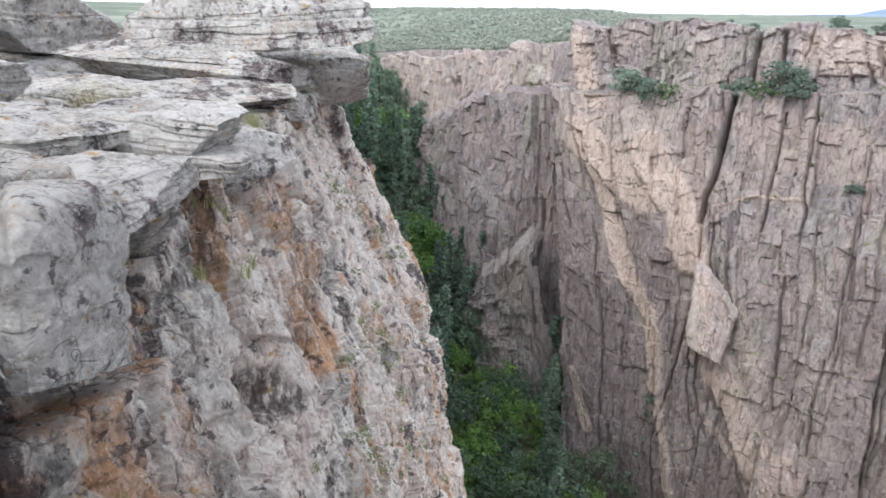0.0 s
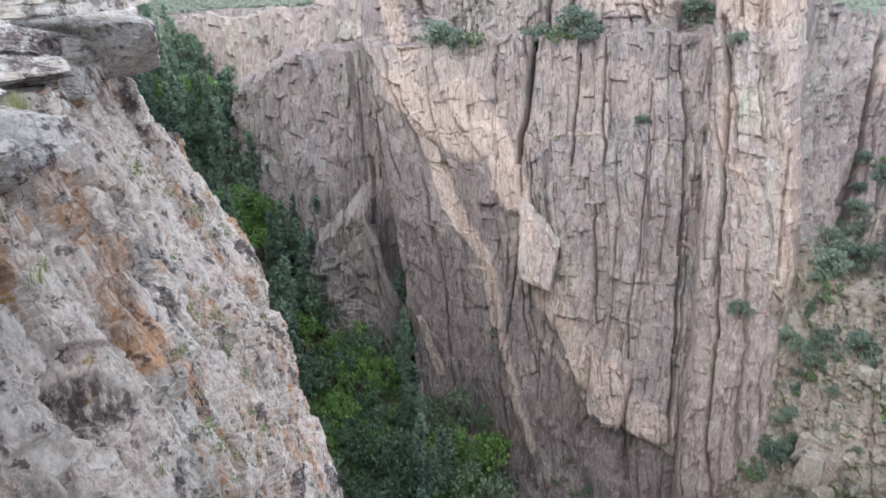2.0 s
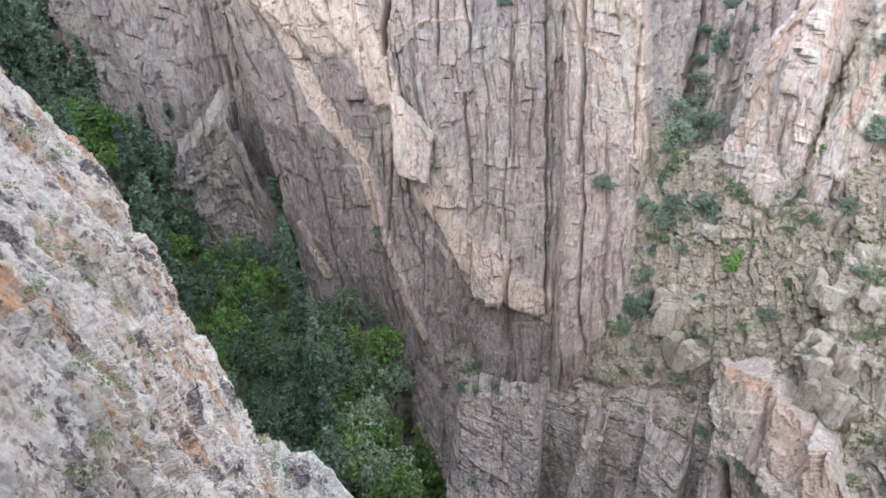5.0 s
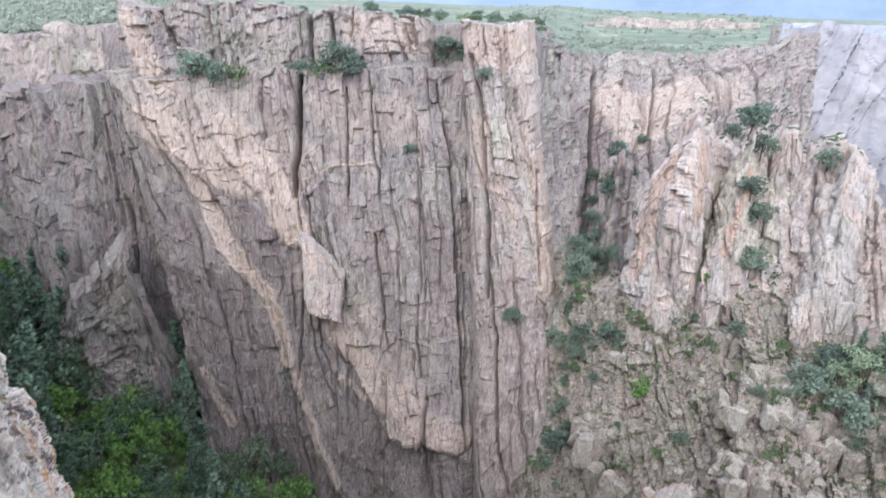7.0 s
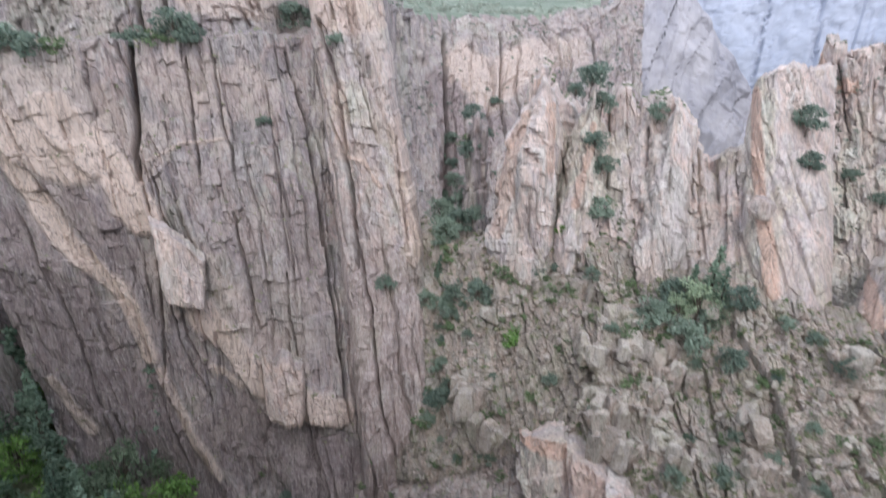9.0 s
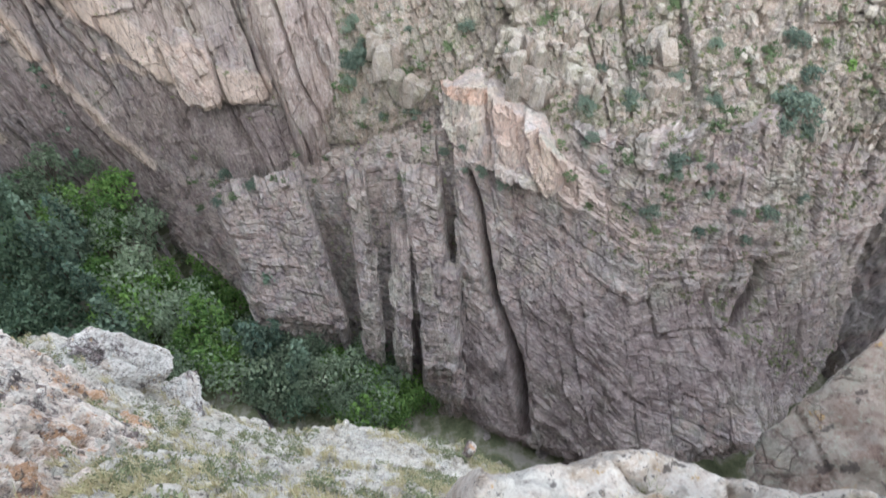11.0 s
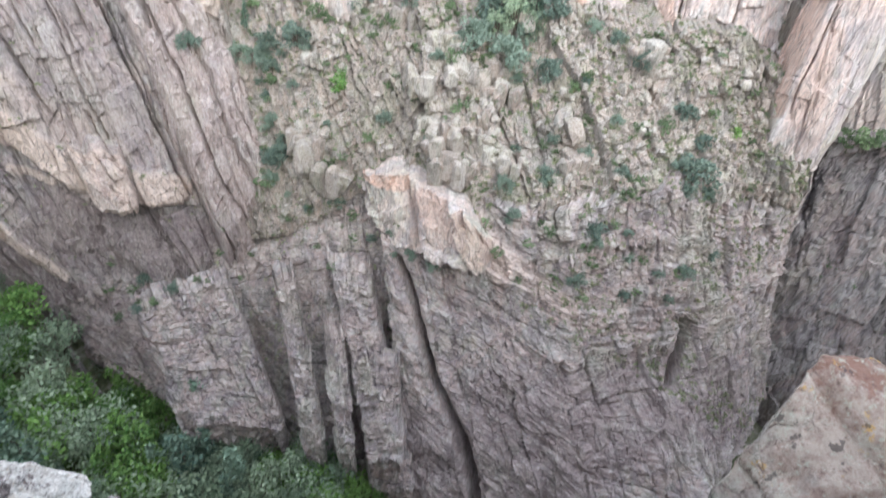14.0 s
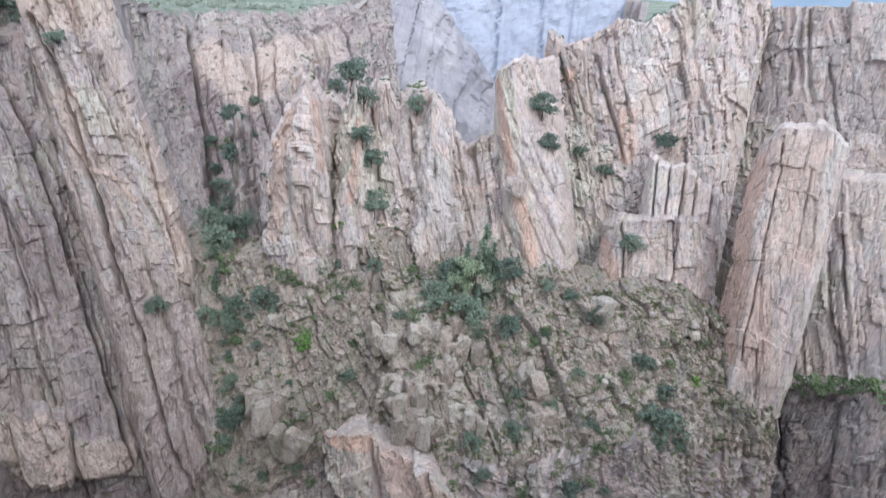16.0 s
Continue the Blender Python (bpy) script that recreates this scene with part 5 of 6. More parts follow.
rock("boulder", at(34.5, -72.6, 8.6), (0.7, 0.6, 0.8), (0, 0, 30), 314, RIM_ROCK, "rounded grey boulder among the scrub", n=24, power=3)
cliff("rock_block", [[(-13.7, -27.6, 84.8), (-14.0, -20.6, 88.6)], [(-12.0, -28.1, 82.6), (-12.2, -22.2, 86.2)], [(-10.3, -28.6, 82.6), (-9.8, -24.6, 85.8)]],
      0.15, "big pale flake block over a shadowed roof", 321, ROCK_WHITE, depth=0.4, w=2.2, h=2.2, cap=4, crown=0.5, lean=0.1, wrap=2.0, power=16, rough=0.8, under=5.0, kind="thing", category="rock", dikes=[([(-14, -21), (-10, -29)], 5.0, 0.2, 0.0)])
cliff("rock_block", [[(-5.5, -38.8, 74.6), (-5.5, -33.6, 80.0)], [(-3.4, -39.4, 73.4), (-3.4, -34.2, 78.6)], [(-1.3, -39.4, 73.4), (-1.2, -34.8, 78.4)]],
      0.15, "pale pink square-cut block", 322, ROCK_PALE, depth=0.7, w=1.4, h=1.8, cap=4, crown=1.2, lean=0.25, wrap=3.0, power=6, rough=1.4, under=3.0, kind="thing", category="rock", dikes=[([(-5, -34), (-2, -39)], 5.0, 0.35, 0.0)])
rock("boulder", at(42.0, -16.8, 82), (3.4, 3.0, 2.8), (10, 10, 10), 341, ROCK_PALE, "rounded pale boulder wedged beside the fin", n=26, power=3)


# ---- plants ----
def quads(centers, size, rng, flat=0.0):
    n = len(centers)
    a = rng.normal(size=(n, 3))
    a[:, 2] *= 1 - flat
    a /= np.linalg.norm(a, axis=1, keepdims=True)
    b = np.cross(a, rng.normal(size=(n, 3)))
    b /= np.linalg.norm(b, axis=1, keepdims=True) + 1e-9
    s = size * rng.uniform(0.6, 1.25, (n, 1))
    c = np.asarray(centers)
    V = np.stack((c - a * s, c + b * s * 0.55, c + a * s, c - b * s * 0.55), 1).reshape(-1, 3)
    return V, np.arange(n * 4).reshape(n, 4)


def stem(points, radii, sides=6):
    V, F = [], []
    for i, (p, r) in enumerate(zip(points, radii)):
        for k in range(sides):
            t = 2 * math.pi * k / sides
            V.append((p[0] + r * math.cos(t), p[1] + r * math.sin(t), p[2]))
        if i:
            for k in range(sides):
                a, b = (i - 1) * sides + k, (i - 1) * sides + (k + 1) % sides
                F.append((a, b, b + sides, a + sides))
    return np.array(V), np.array(F)


def join(parts):
    V, F, n = [], [], 0
    for v, f in parts:
        V.append(v)
        F.append(f + n)
        n += len(v)
    return np.concatenate(V), np.concatenate(F)


def conifer_parts(h, w, seed, leaf, dead=False):
    rng = np.random.RandomState(seed)
    parts = [stem([(0, 0, -0.8), (0.05, 0, h * 0.3), (0, 0.05, h * 0.7), (0, 0, h)], (0.03 * h, 0.022 * h, 0.012 * h, 0.002 * h), 7)]
    cs = []
    for i in range(46):
        f = (i + rng.rand()) / 46
        z = h * (0.10 + 0.88 * f)
        reach = w / 2 * (1 - f) ** 0.8 * rng.uniform(0.65, 1.15) + 0.12
        t = rng.uniform(0, 2 * math.pi)
        tip = np.array((math.cos(t) * reach, math.sin(t) * reach, -0.28 * reach))
        parts.append(stem([(0, 0, z), (tip[0] * 0.5, tip[1] * 0.5, z + tip[2] * 0.3), (tip[0], tip[1], z + tip[2])], (0.035, 0.02, 0.006), 3))
        m = int((2 if dead else 9) * max(reach / (w / 2), 0.35) + 2)
        for k in np.linspace(0.25, 1.0, m):
            cs += [(0, 0, z) + tip * k + rng.normal(size=3) * 0.05 * w for _ in range(1 if dead else 5)]
    return join(parts), quads(cs, 0.06 * w if not dead else 0.04 * w, rng, 0.4)


def broadleaf_parts(h, w, seed, lumps=17, per=66, leaf=0.15):
    rng = np.random.RandomState(seed)
    parts = [stem([(0, 0, -0.6), (0.1, 0, h * 0.25), (0.1, 0.1, h * 0.6)], (0.035 * h, 0.026 * h, 0.01 * h), 7)]
    cs = []
    for i in range(lumps):
        t, f = rng.uniform(0, 2 * math.pi), rng.uniform(0.25, 1.0)
        rr = w / 2 * math.sqrt(rng.rand()) * (1.05 - 0.55 * abs(f - 0.5))
        c = np.array((rr * math.cos(t), rr * math.sin(t), h * f * 0.92))
        parts.append(stem([(0.08, 0.05, h * 0.22), tuple(c * 0.6 + (0, 0, 0.05 * h)), tuple(c)], (0.018 * h, 0.01 * h, 0.004 * h), 4))
        d = rng.normal(size=(per, 3))
        d /= np.linalg.norm(d, axis=1, keepdims=True)
        cs.append(c + d * rng.uniform(0.5, 1.0, (per, 1)) * np.array((0.24 * w, 0.24 * w, 0.17 * h)) * rng.uniform(0.7, 1.2))
    return join(parts), quads(np.concatenate(cs), leaf * w * 0.28, rng)


def tree(name, made, leaf, label, category):
    (tv, tf), (cv, cf) = made
    ob = new(name)
    mesh_object("trunk", tv, tf, BARK, parent=ob)
    mesh_object("crown", cv, cf, leaf, parent=ob)
    return tagged(ob, label, category)


PROTOS = {
    "fir": [tree("fir_tree", conifer_parts(13, 5.0, 400 + i, FIR), FIR, "dark green fir tree in the gully", "tree") for i in range(4)],
    "willow": [tree("willow_tree", broadleaf_parts(6.5, 5.5, 425 + i, 18, 60), WILLOW, "grey-green leafy tree on the gully floor", "tree") for i in range(3)],
    "dead": [tree("dead_fir_tree", conifer_parts(11, 4.2, 410, DEAD, True), DEAD, "grey dead fir tree with bare branches", "tree")],
    "elder": [tree("box_elder_tree", broadleaf_parts(5.5, 5.5, 420 + i), GREEN, "bright green box elder tree on the gully floor", "tree") for i in range(4)],
    "dark": [tree("oak_tree", broadleaf_parts(6.0, 6.0, 430 + i), GULLY_OAK, "dark green leafy tree in the gully", "tree") for i in range(3)],
    "juniper": [tree("juniper_bush", broadleaf_parts(2.6, 3.2, 440 + i, 16, 80, 0.17), JUNIPER, "dark green juniper bush rooted in the rock", "bush") for i in range(4)],
    "shrub": [tree("green_shrub", broadleaf_parts(1.8, 2.4, 450 + i, 10, 40, 0.24), OAK, "green shrub growing from the cliff", "bush") for i in range(3)],
    "bright": [tree("bright_shrub", broadleaf_parts(2.0, 2.6, 460 + i, 10, 40, 0.24), GREEN, "bright green shrub on the ramp", "bush") for i in range(2)],
}
USED = set()
PRNG = np.random.RandomState(77)
GROUPS = {"willow": "trees of the gully", "fir": "trees of the gully", "dead": "trees of the gully", "elder": "trees of the gully", "dark": "trees of the gully", "juniper": "bushes on the cliffs", "shrub": "bushes on the cliffs", "bright": "bushes on the cliffs"}


def plant(kind, place, size=1.0, tall=1.0):
    fresh = [k for k in range(len(PROTOS[kind])) if (kind, k) not in USED]
    i = fresh[0] if fresh else PRNG.randint(len(PROTOS[kind]))
    src = PROTOS[kind][i]
    m = pose(*place, PRNG.uniform(-5, 5), PRNG.uniform(-5, 5), PRNG.uniform(0, 360))
    if (kind, i) not in USED:
        USED.add((kind, i))
        ob = src
        ob.matrix_basis = m
    else:
        ob = copy_thing(src, m)
    s = size * PRNG.uniform(0.85, 1.15)
    ob.scale = (s, s, s * tall)
    ob["group"] = GROUPS[kind]


def on_rock(az, el, names=None):
    """The nearest rock surface at a bearing."""
    best = None
    for n, (P, nv) in FACES.items():
        if n.startswith("backdrop") or (names and n not in names):
            continue
        a, e = BEAR[n]
        g = (a - az) ** 2 + (e - el) ** 2
        i = np.unravel_index(np.argmin(g), g.shape)
        if g[i] < 0.15:
            p = P[i]
            d = math.hypot(p[0], p[1])
            if best is None or d < best[0]:
                best = (d, p)
    return None if best is None else best[1] + np.array((0, 0, -0.15))


BEAR = {n: bearings(P) for n, (P, nv) in FACES.items()}

# gully woods, along its line of fall
LINE = ((-46.8, 222, 12), (-45.5, 180, 13), (-42.5, 150, 14), (-38, 118, 14), (-33, 94, 15), (-28, 80, 15), (-20, 67, 14), (-13, 54, 9), (-4, 44, 5), (6, 38, 4), (16, 35, 3))
for i in range(520):
    f = PRNG.uniform(0, len(LINE) - 1.001)
    k, g = int(f), f % 1
    (a0, r0, w0), (a1, r1, w1) = LINE[k], LINE[k + 1]
    c0, c1 = at(a0, 0, r0), at(a1, 0, r1)
    c = c0 + (c1 - c0) * g
    wd = (w0 + (w1 - w0) * g)
    x, y = c[0] + PRNG.uniform(-1, 1) * wd, c[1] + PRNG.uniform(-1, 1) * wd
    az, r = math.degrees(math.atan2(x, y)), math.hypot(x, y)
    z = float(ground_z(np.array([az]), np.array([r]))[0])
    bright = vnoise(np.array([x * 0.06]), np.array([y * 0.06]), np.array([0.5]), 9)[0]
    if az > -24:
        kind = "elder" if bright > 0.16 or az > 0 else ("fir", "dark", "willow", "willow")[PRNG.randint(4)]
        size = 0.9 if az > -12 else 1.05
    else:
        kind = "elder" if bright > 0.36 else ("dark" if PRNG.rand() < 0.35 else "fir")
        size = 1.0 if r < 120 else 1.15
    if -37 < az < -26 and 66 < r < 84 and kind == "fir":
        kind = "dark"
    if -37 < az < -27 and 84 <= r < 112:
        kind, size = ("elder" if PRNG.rand() < 0.5 else "dark"), 0.95
    if kind == "elder" and az > -24 and PRNG.rand() < 0.35:
        kind = "willow"
    plant(kind, (x, y, z), size * PRNG.uniform(0.65, 1.45), PRNG.uniform(0.85, 1.25))
for a, r in ((-31.5, 88), (-31, 84), (-33, 87), (-30, 86), (-32, 80), (-42.6, 188), (-42.0, 184), (-40.4, 180), (-13.5, 50), (-11, 52), (2, 40), (9, 36.5)):
    plant("elder", at(a, 0, r)[:2].tolist() + [float(ground_z(np.array([a]), np.array([float(r)]))[0])], 1.5 if r > 150 else (0.95 if r > 60 else 0.7))
for a, e, r in ((-41.2, -17.5, 148), (-43.5, -14.0, 170)):
    plant("dead", (*at(a, 0, r)[:2], float(ground_z(np.array([a]), np.array([float(r)]))[0])), 1.1)

for i in range(44):
    a, r = PRNG.uniform(-51.5, -45.5), PRNG.uniform(222, 275)
    plant("fir" if PRNG.rand() < 0.5 else "dark", (*at(a, 0, r)[:2], float(ground_z(np.array([a]), np.array([r]))[0])), PRNG.uniform(0.6, 1.2))

# bushes rooted on the cliffs: kind, bearing, size
for kind, a, e, s in (
    ("juniper", -22.1, -6.6, 1.6), ("juniper", -20.7, -7.3, 1.7), ("shrub", -18.6, -7.0, 1.4), ("juniper", -9.9, -6.0, 1.7), ("juniper", -8.8, -6.4, 1.3), ("juniper", -13.2, -7.0, 1.5), ("shrub", -11.4, -6.6, 1.4),
    ("juniper", -3.5, -13.0, 0.7), ("juniper", 3.2, -6.3, 0.9), ("juniper", -0.2, -4.9, 1.8), ("juniper", -0.6, -3.6, 1.5), ("juniper", 13.4, -20.0, 1.6), ("juniper", 14.4, -20.4, 1.6), ("juniper", 13.6, -23.0, 1.3),
    ("shrub", 14.2, -25.0, 1.2), ("juniper", 13.0, -14.5, 1.3), ("juniper", 14.2, -18.2, 1.3), ("juniper", 13.2, -21.6, 1.5), ("juniper", 15.0, -22.4, 1.3), ("fir", 13.0, -27.0, 0.35), ("juniper", 7.6, -28.0, 1.0), ("juniper", 12.0, -29.5, 1.2), ("juniper", 17.4, -28.8, 1.1), ("juniper", 35.2, -28.6, 1.2), ("juniper", 38.6, -29.8, 1.4), ("juniper", 43.0, -30.6, 1.2), ("juniper", 17.6, -10.8, 1.2), ("juniper", 14.0, -16.5, 1.2), ("shrub", 19.8, -26.3, 1.2), ("bright", 21.7, -32.6, 1.1), ("juniper", 25.9, -8.9, 1.4), ("juniper", 24.6, -9.6, 1.1), ("juniper", 27.3, -10.6, 1.2),
    ("juniper", 27.1, -14.0, 1.0), ("juniper", 27.9, -16.0, 1.1), ("bright", 25.1, -22.0, 0.9), ("juniper", 28.3, -20.2, 1.2), ("juniper", 32.0, -10.8, 1.0), ("fir", 38.0, -26.6, 0.55), ("fir", 39.4, -26.0, 0.62), ("willow", 38.8, -27.0, 0.85), ("fir", 40.6, -25.8, 0.5), ("willow", 40.4, -27.2, 0.7), ("willow", 37.4, -27.6, 0.6), ("juniper", 42.3, -25.6, 1.3), ("juniper", 36.4, -26.0, 1.2),
    ("juniper", 39.8, -27.4, 1.1), ("juniper", 53.6, -21.2, 1.1), ("juniper", 60.2, -36.0, 1.3), ("juniper", 51.4, -28.2, 1.0), ("juniper", 54.6, -11.8, 0.9), ("juniper", 43.4, -10.3, 1.1), ("juniper", 44.4, -13.2, 1.1), ("juniper", 47.4, -13.4, 0.8), ("juniper", 50.0, -15.0, 0.8),
    ("shrub", 70.8, -28.8, 1.3), ("shrub", 72.0, -28.2, 1.3), ("shrub", 73.4, -27.6, 1.3), ("shrub", 74.8, -27.0, 1.3), ("shrub", 76.0, -27.2, 1.4), ("juniper", 52.0, -43.0, 0.8), ("juniper", 57.0, -31.0, 0.9), ("shrub", 46.0, -34.0, 0.8), ("shrub", 33.0, -30.0, 0.8), ("bright", 62.0, -31.0, 0.7),
):
    p = on_rock(a, e)
    if p is not None:
        plant(kind, p, s)

# dark thicket filling the side gully and the slot below it
for i in range(34):
    f = PRNG.rand()
    p = on_rock(np.interp(f, (0, 0.45, 1), (14.4, 14.6, 12.8)) + PRNG.normal() * 1.1, np.interp(f, (0, 0.45, 1), (-12, -25, -42)))
    if p is not None:
        plant("juniper" if PRNG.rand() < 0.75 else "shrub", p, PRNG.uniform(0.35, 1.25))

# shrubs along the brow of the promontory
for i in range(46):
    p = on_rock(PRNG.uniform(24, 66), PRNG.uniform(-49, -40.5), ("cliff_nose", "ramp_slope"))
    if p is not None:
        plant("shrub" if PRNG.rand() < 0.6 else "juniper", p, PRNG.uniform(0.3, 0.7))
for i in range(26):
    p = on_rock(PRNG.uniform(-9, 24), PRNG.uniform(-48.5, -42.5))
    if p is not None:
        plant("shrub" if PRNG.rand() < 0.7 else "juniper", p, PRNG.uniform(0.35, 0.75))

# low scrub in the gully foot
for i in range(120):
    a, e = PRNG.uniform(12, 66), PRNG.uniform(-40, -25)
    p = on_rock(a, e, ("ramp_slope",))
    if p is not None:
        plant("shrub" if PRNG.rand() < 0.7 else "juniper", p, PRNG.uniform(0.35, 0.75))

# trees along the skyline
for a in (-27.0, -26.1, -21.5, -20.9, -19.4, -17.8, -17.0, -14.6, -12.9, -7.2, -6.8, -3.9, -3.0, -2.2):
    r = 126 + PRNG.uniform(0, 22)
    plant("juniper", (*at(a, 0, r)[:2], float(ground_z(np.array([a]), np.array([r]))[0]) + 0.6), PRNG.uniform(0.5, 0.9), 1.3)


# low scrub along the far rim
for i in range(70):
    a = PRNG.uniform(-28, 8)
    r = np.interp(a, [q[0] for q in RIM], [q[2] for q in RIM]) + PRNG.uniform(2, 40)
    plant("shrub" if PRNG.rand() < 0.6 else "juniper", (*at(a, 0, r)[:2], float(ground_z(np.array([a]), np.array([r]))[0]) + 0.2), PRNG.uniform(0.5, 1.1), 0.8)


def tuft_proto(kind, seed):
    rng = np.random.RandomState(seed)
    if kind == "sage":
        d = rng.normal(size=(52, 3))
        d /= np.linalg.norm(d, axis=1, keepdims=True)
        d[:, 2] = np.abs(d[:, 2])
        return quads(d * rng.uniform(0.3, 1, (52, 1)) * np.array((0.5, 0.5, 0.5)), 0.095, rng)
    if kind == "bush":
        d = rng.normal(size=(20, 3))
        d /= np.linalg.norm(d, axis=1, keepdims=True)
        d[:, 2] = np.abs(d[:, 2])
        return quads(d * rng.uniform(0.4, 1, (20, 1)) * np.array((0.5, 0.5, 0.45)), 0.2, rng)
    V, F = [], []
    for i in range(20):
        t, l = rng.uniform(0, 6.28), rng.uniform(0.6, 1.0)
        b = rng.normal(size=2) * 0.16
        d = np.array((math.cos(t), math.sin(t))) * rng.uniform(0.1, 0.5)
        s = np.array((-math.sin(t), math.cos(t))) * 0.028
        z = (0, 0.55 * l, l * 0.95)
        for k, (f, wd) in enumerate(((0, 1), (0.35, 0.8), (1.0, 0.25))):
            q = b + d * f
            V += [(*(q - s * wd), z[k]), (*(q + s * wd), z[k])]
        n = len(V) - 6
        F += [(n, n + 1, n + 3, n + 2), (n + 2, n + 3, n + 5, n + 4)]
    return np.array(V), np.array(F)


def strew(name, places, sizes, kind, mat, label, category, seed):
    """Many small plants in one object."""
    rng = np.random.RandomState(seed)
    protos = [tuft_proto(kind, seed + i) for i in range(5)]
    V, F, n = [], [], 0
    for p, s in zip(places, sizes):
        v, f = protos[rng.randint(5)]
        t = rng.uniform(0, 6.28)
        c, q = math.cos(t), math.sin(t)
        w = np.stack((v[:, 0] * c - v[:, 1] * q, v[:, 0] * q + v[:, 1] * c, v[:, 2]), -1) * s + p
        V.append(w)
        F.append(f + n)
        n += len(v)
    return tagged(mesh_object(name, np.concatenate(V), np.concatenate(F), mat), label, category, kind="stuff")


def spots(name, count, seed, el=(-90, 5), az=(-180, 180), steep=0.35, patchy=0.0, scale=0.1):
    """Random places on a face where it is flat enough for plants to hold."""
    P, nv = FACES[name]
    N = np.cross(np.gradient(P, axis=1), np.gradient(P, axis=0))
    up = np.abs(N[..., 2]) / (np.linalg.norm(N, axis=-1) + 1e-9)
    a, e = BEAR[name]
    ok = (up > steep) & (e > el[0]) & (e < el[1]) & (a > az[0]) & (a < az[1])
    ok &= fbm(P[..., 0] * scale, P[..., 1] * scale, P[..., 2] * scale, 3, seed) > patchy
    pts = P[ok]
    rng = np.random.RandomState(seed)
    return pts[rng.choice(len(pts), min(count, len(pts)), replace=False)] if len(pts) else np.zeros((0, 3))


rng = np.random.RandomState(5)
for nm, cnt, lo, hi, mat_, what in (
    ("ramp_slope", 1900, 0.4, 1.0, SAGE, "grey-green scrub tufts on the ramp"), ("ramp_slope", 330, 0.4, 1.0, OAK, "green scrub tufts on the ramp"),
    ("cliff_nose", 900, 0.3, 0.9, SAGE, "grey-green tufts on the promontory"), ("cliff_lower", 450, 0.3, 0.8, SAGE, "grey-green tufts on the lower cliff"),
    ("cliff_main", 350, 0.3, 0.8, SAGE, "tufts on the ledges of the tall cliff"), ("cliff_orange_peak", 260, 0.4, 1.0, OAK, "green tufts among the pinnacles"), ("cliff_broken_crag", 220, 0.4, 1.0, JUNIPER, "dark tufts among the crags"),
    ("cliff_front_buttress", 150, 0.3, 0.8, SAGE, "tufts on the brown sub-buttress"), ("cliff_side_gully", 240, 0.6, 1.6, JUNIPER, "dark scrub in the side gully"), ("cliff_right_gorge", 200, 0.4, 1.0, OAK, "green tufts on the gorge ledge"),
):
    pts = spots(nm, cnt, cnt + 3, steep=0.5, patchy=-0.06, el=(-53 if nm == "cliff_nose" else -90, 5))
    strew("cliff_scrub", pts, rng.uniform(lo, hi, len(pts)), "bush", mat_, what, "scrub", cnt)

# scrub oak on the mesa
pl, sz = [], []
mr = np.random.RandomState(9)
for i in range(6500):
    a = mr.uniform(-54, -20) if i % 9 else mr.uniform(5, 27)
    ra = np.interp(a, [q[0] for q in RIM], [q[2] for q in RIM])
    r = ra + 6 + 800 * mr.rand() ** 2.4
    p = at(a, 0, r)
    p[2] = float(ground_z(np.array([a]), np.array([r]))[0]) + 0.1
    if fbm(p[0:1] * 0.012, p[1:2] * 0.012, p[0:1] * 0, 3, 6)[0] < -0.12 and mr.rand() < 0.6:
        continue
    pl.append(p)
    sz.append(mr.uniform(1.6, 3.0) * (0.8 + r / 900))
strew("mesa_scrub", pl, sz, "bush", MESA_OAK, "dense green scrub oak covering the mesa", "scrub", 12)

# the near slope and ledge
pts = spots("near_slope", 2200, 21, el=(-82, -40), steep=0.35, patchy=0.0, scale=0.4)
strew("slope_sage", pts, rng.uniform(0.2, 0.55, len(pts)), "sage", SAGE, "grey-green sage and scrub on the slope below", "scrub", 31)
pts = spots("near_slope", 2000, 22, el=(-82, -40), steep=0.35, patchy=0.0, scale=0.5)
strew("slope_grass", pts, rng.uniform(0.2, 0.45, len(pts)), "grass", STRAW, "dry bunch grass on the slope below", "grass", 33)
pts = spots("cliff_near", 260, 23, el=(-50, -14), steep=0.4, patchy=0.0, scale=0.4)
strew("cliff_grass", pts, rng.uniform(0.12, 0.28, len(pts)), "grass", GRASS, "green tufts in the joints of the near cliff", "grass", 35)


pts = spots("cliff_near", 170, 27, el=(-52, -14), az=(-54, -20), steep=0.3, patchy=0.05, scale=0.35)
strew("cliff_sage", pts, rng.uniform(0.16, 0.42, len(pts)), "sage", SAGE, "grey-green sage rooted in the near cliff", "scrub", 37)


def ledge_z(x, y):
    return float(ledge_height(np.array([[x]]), np.array([[y]]))[0][0, 0])


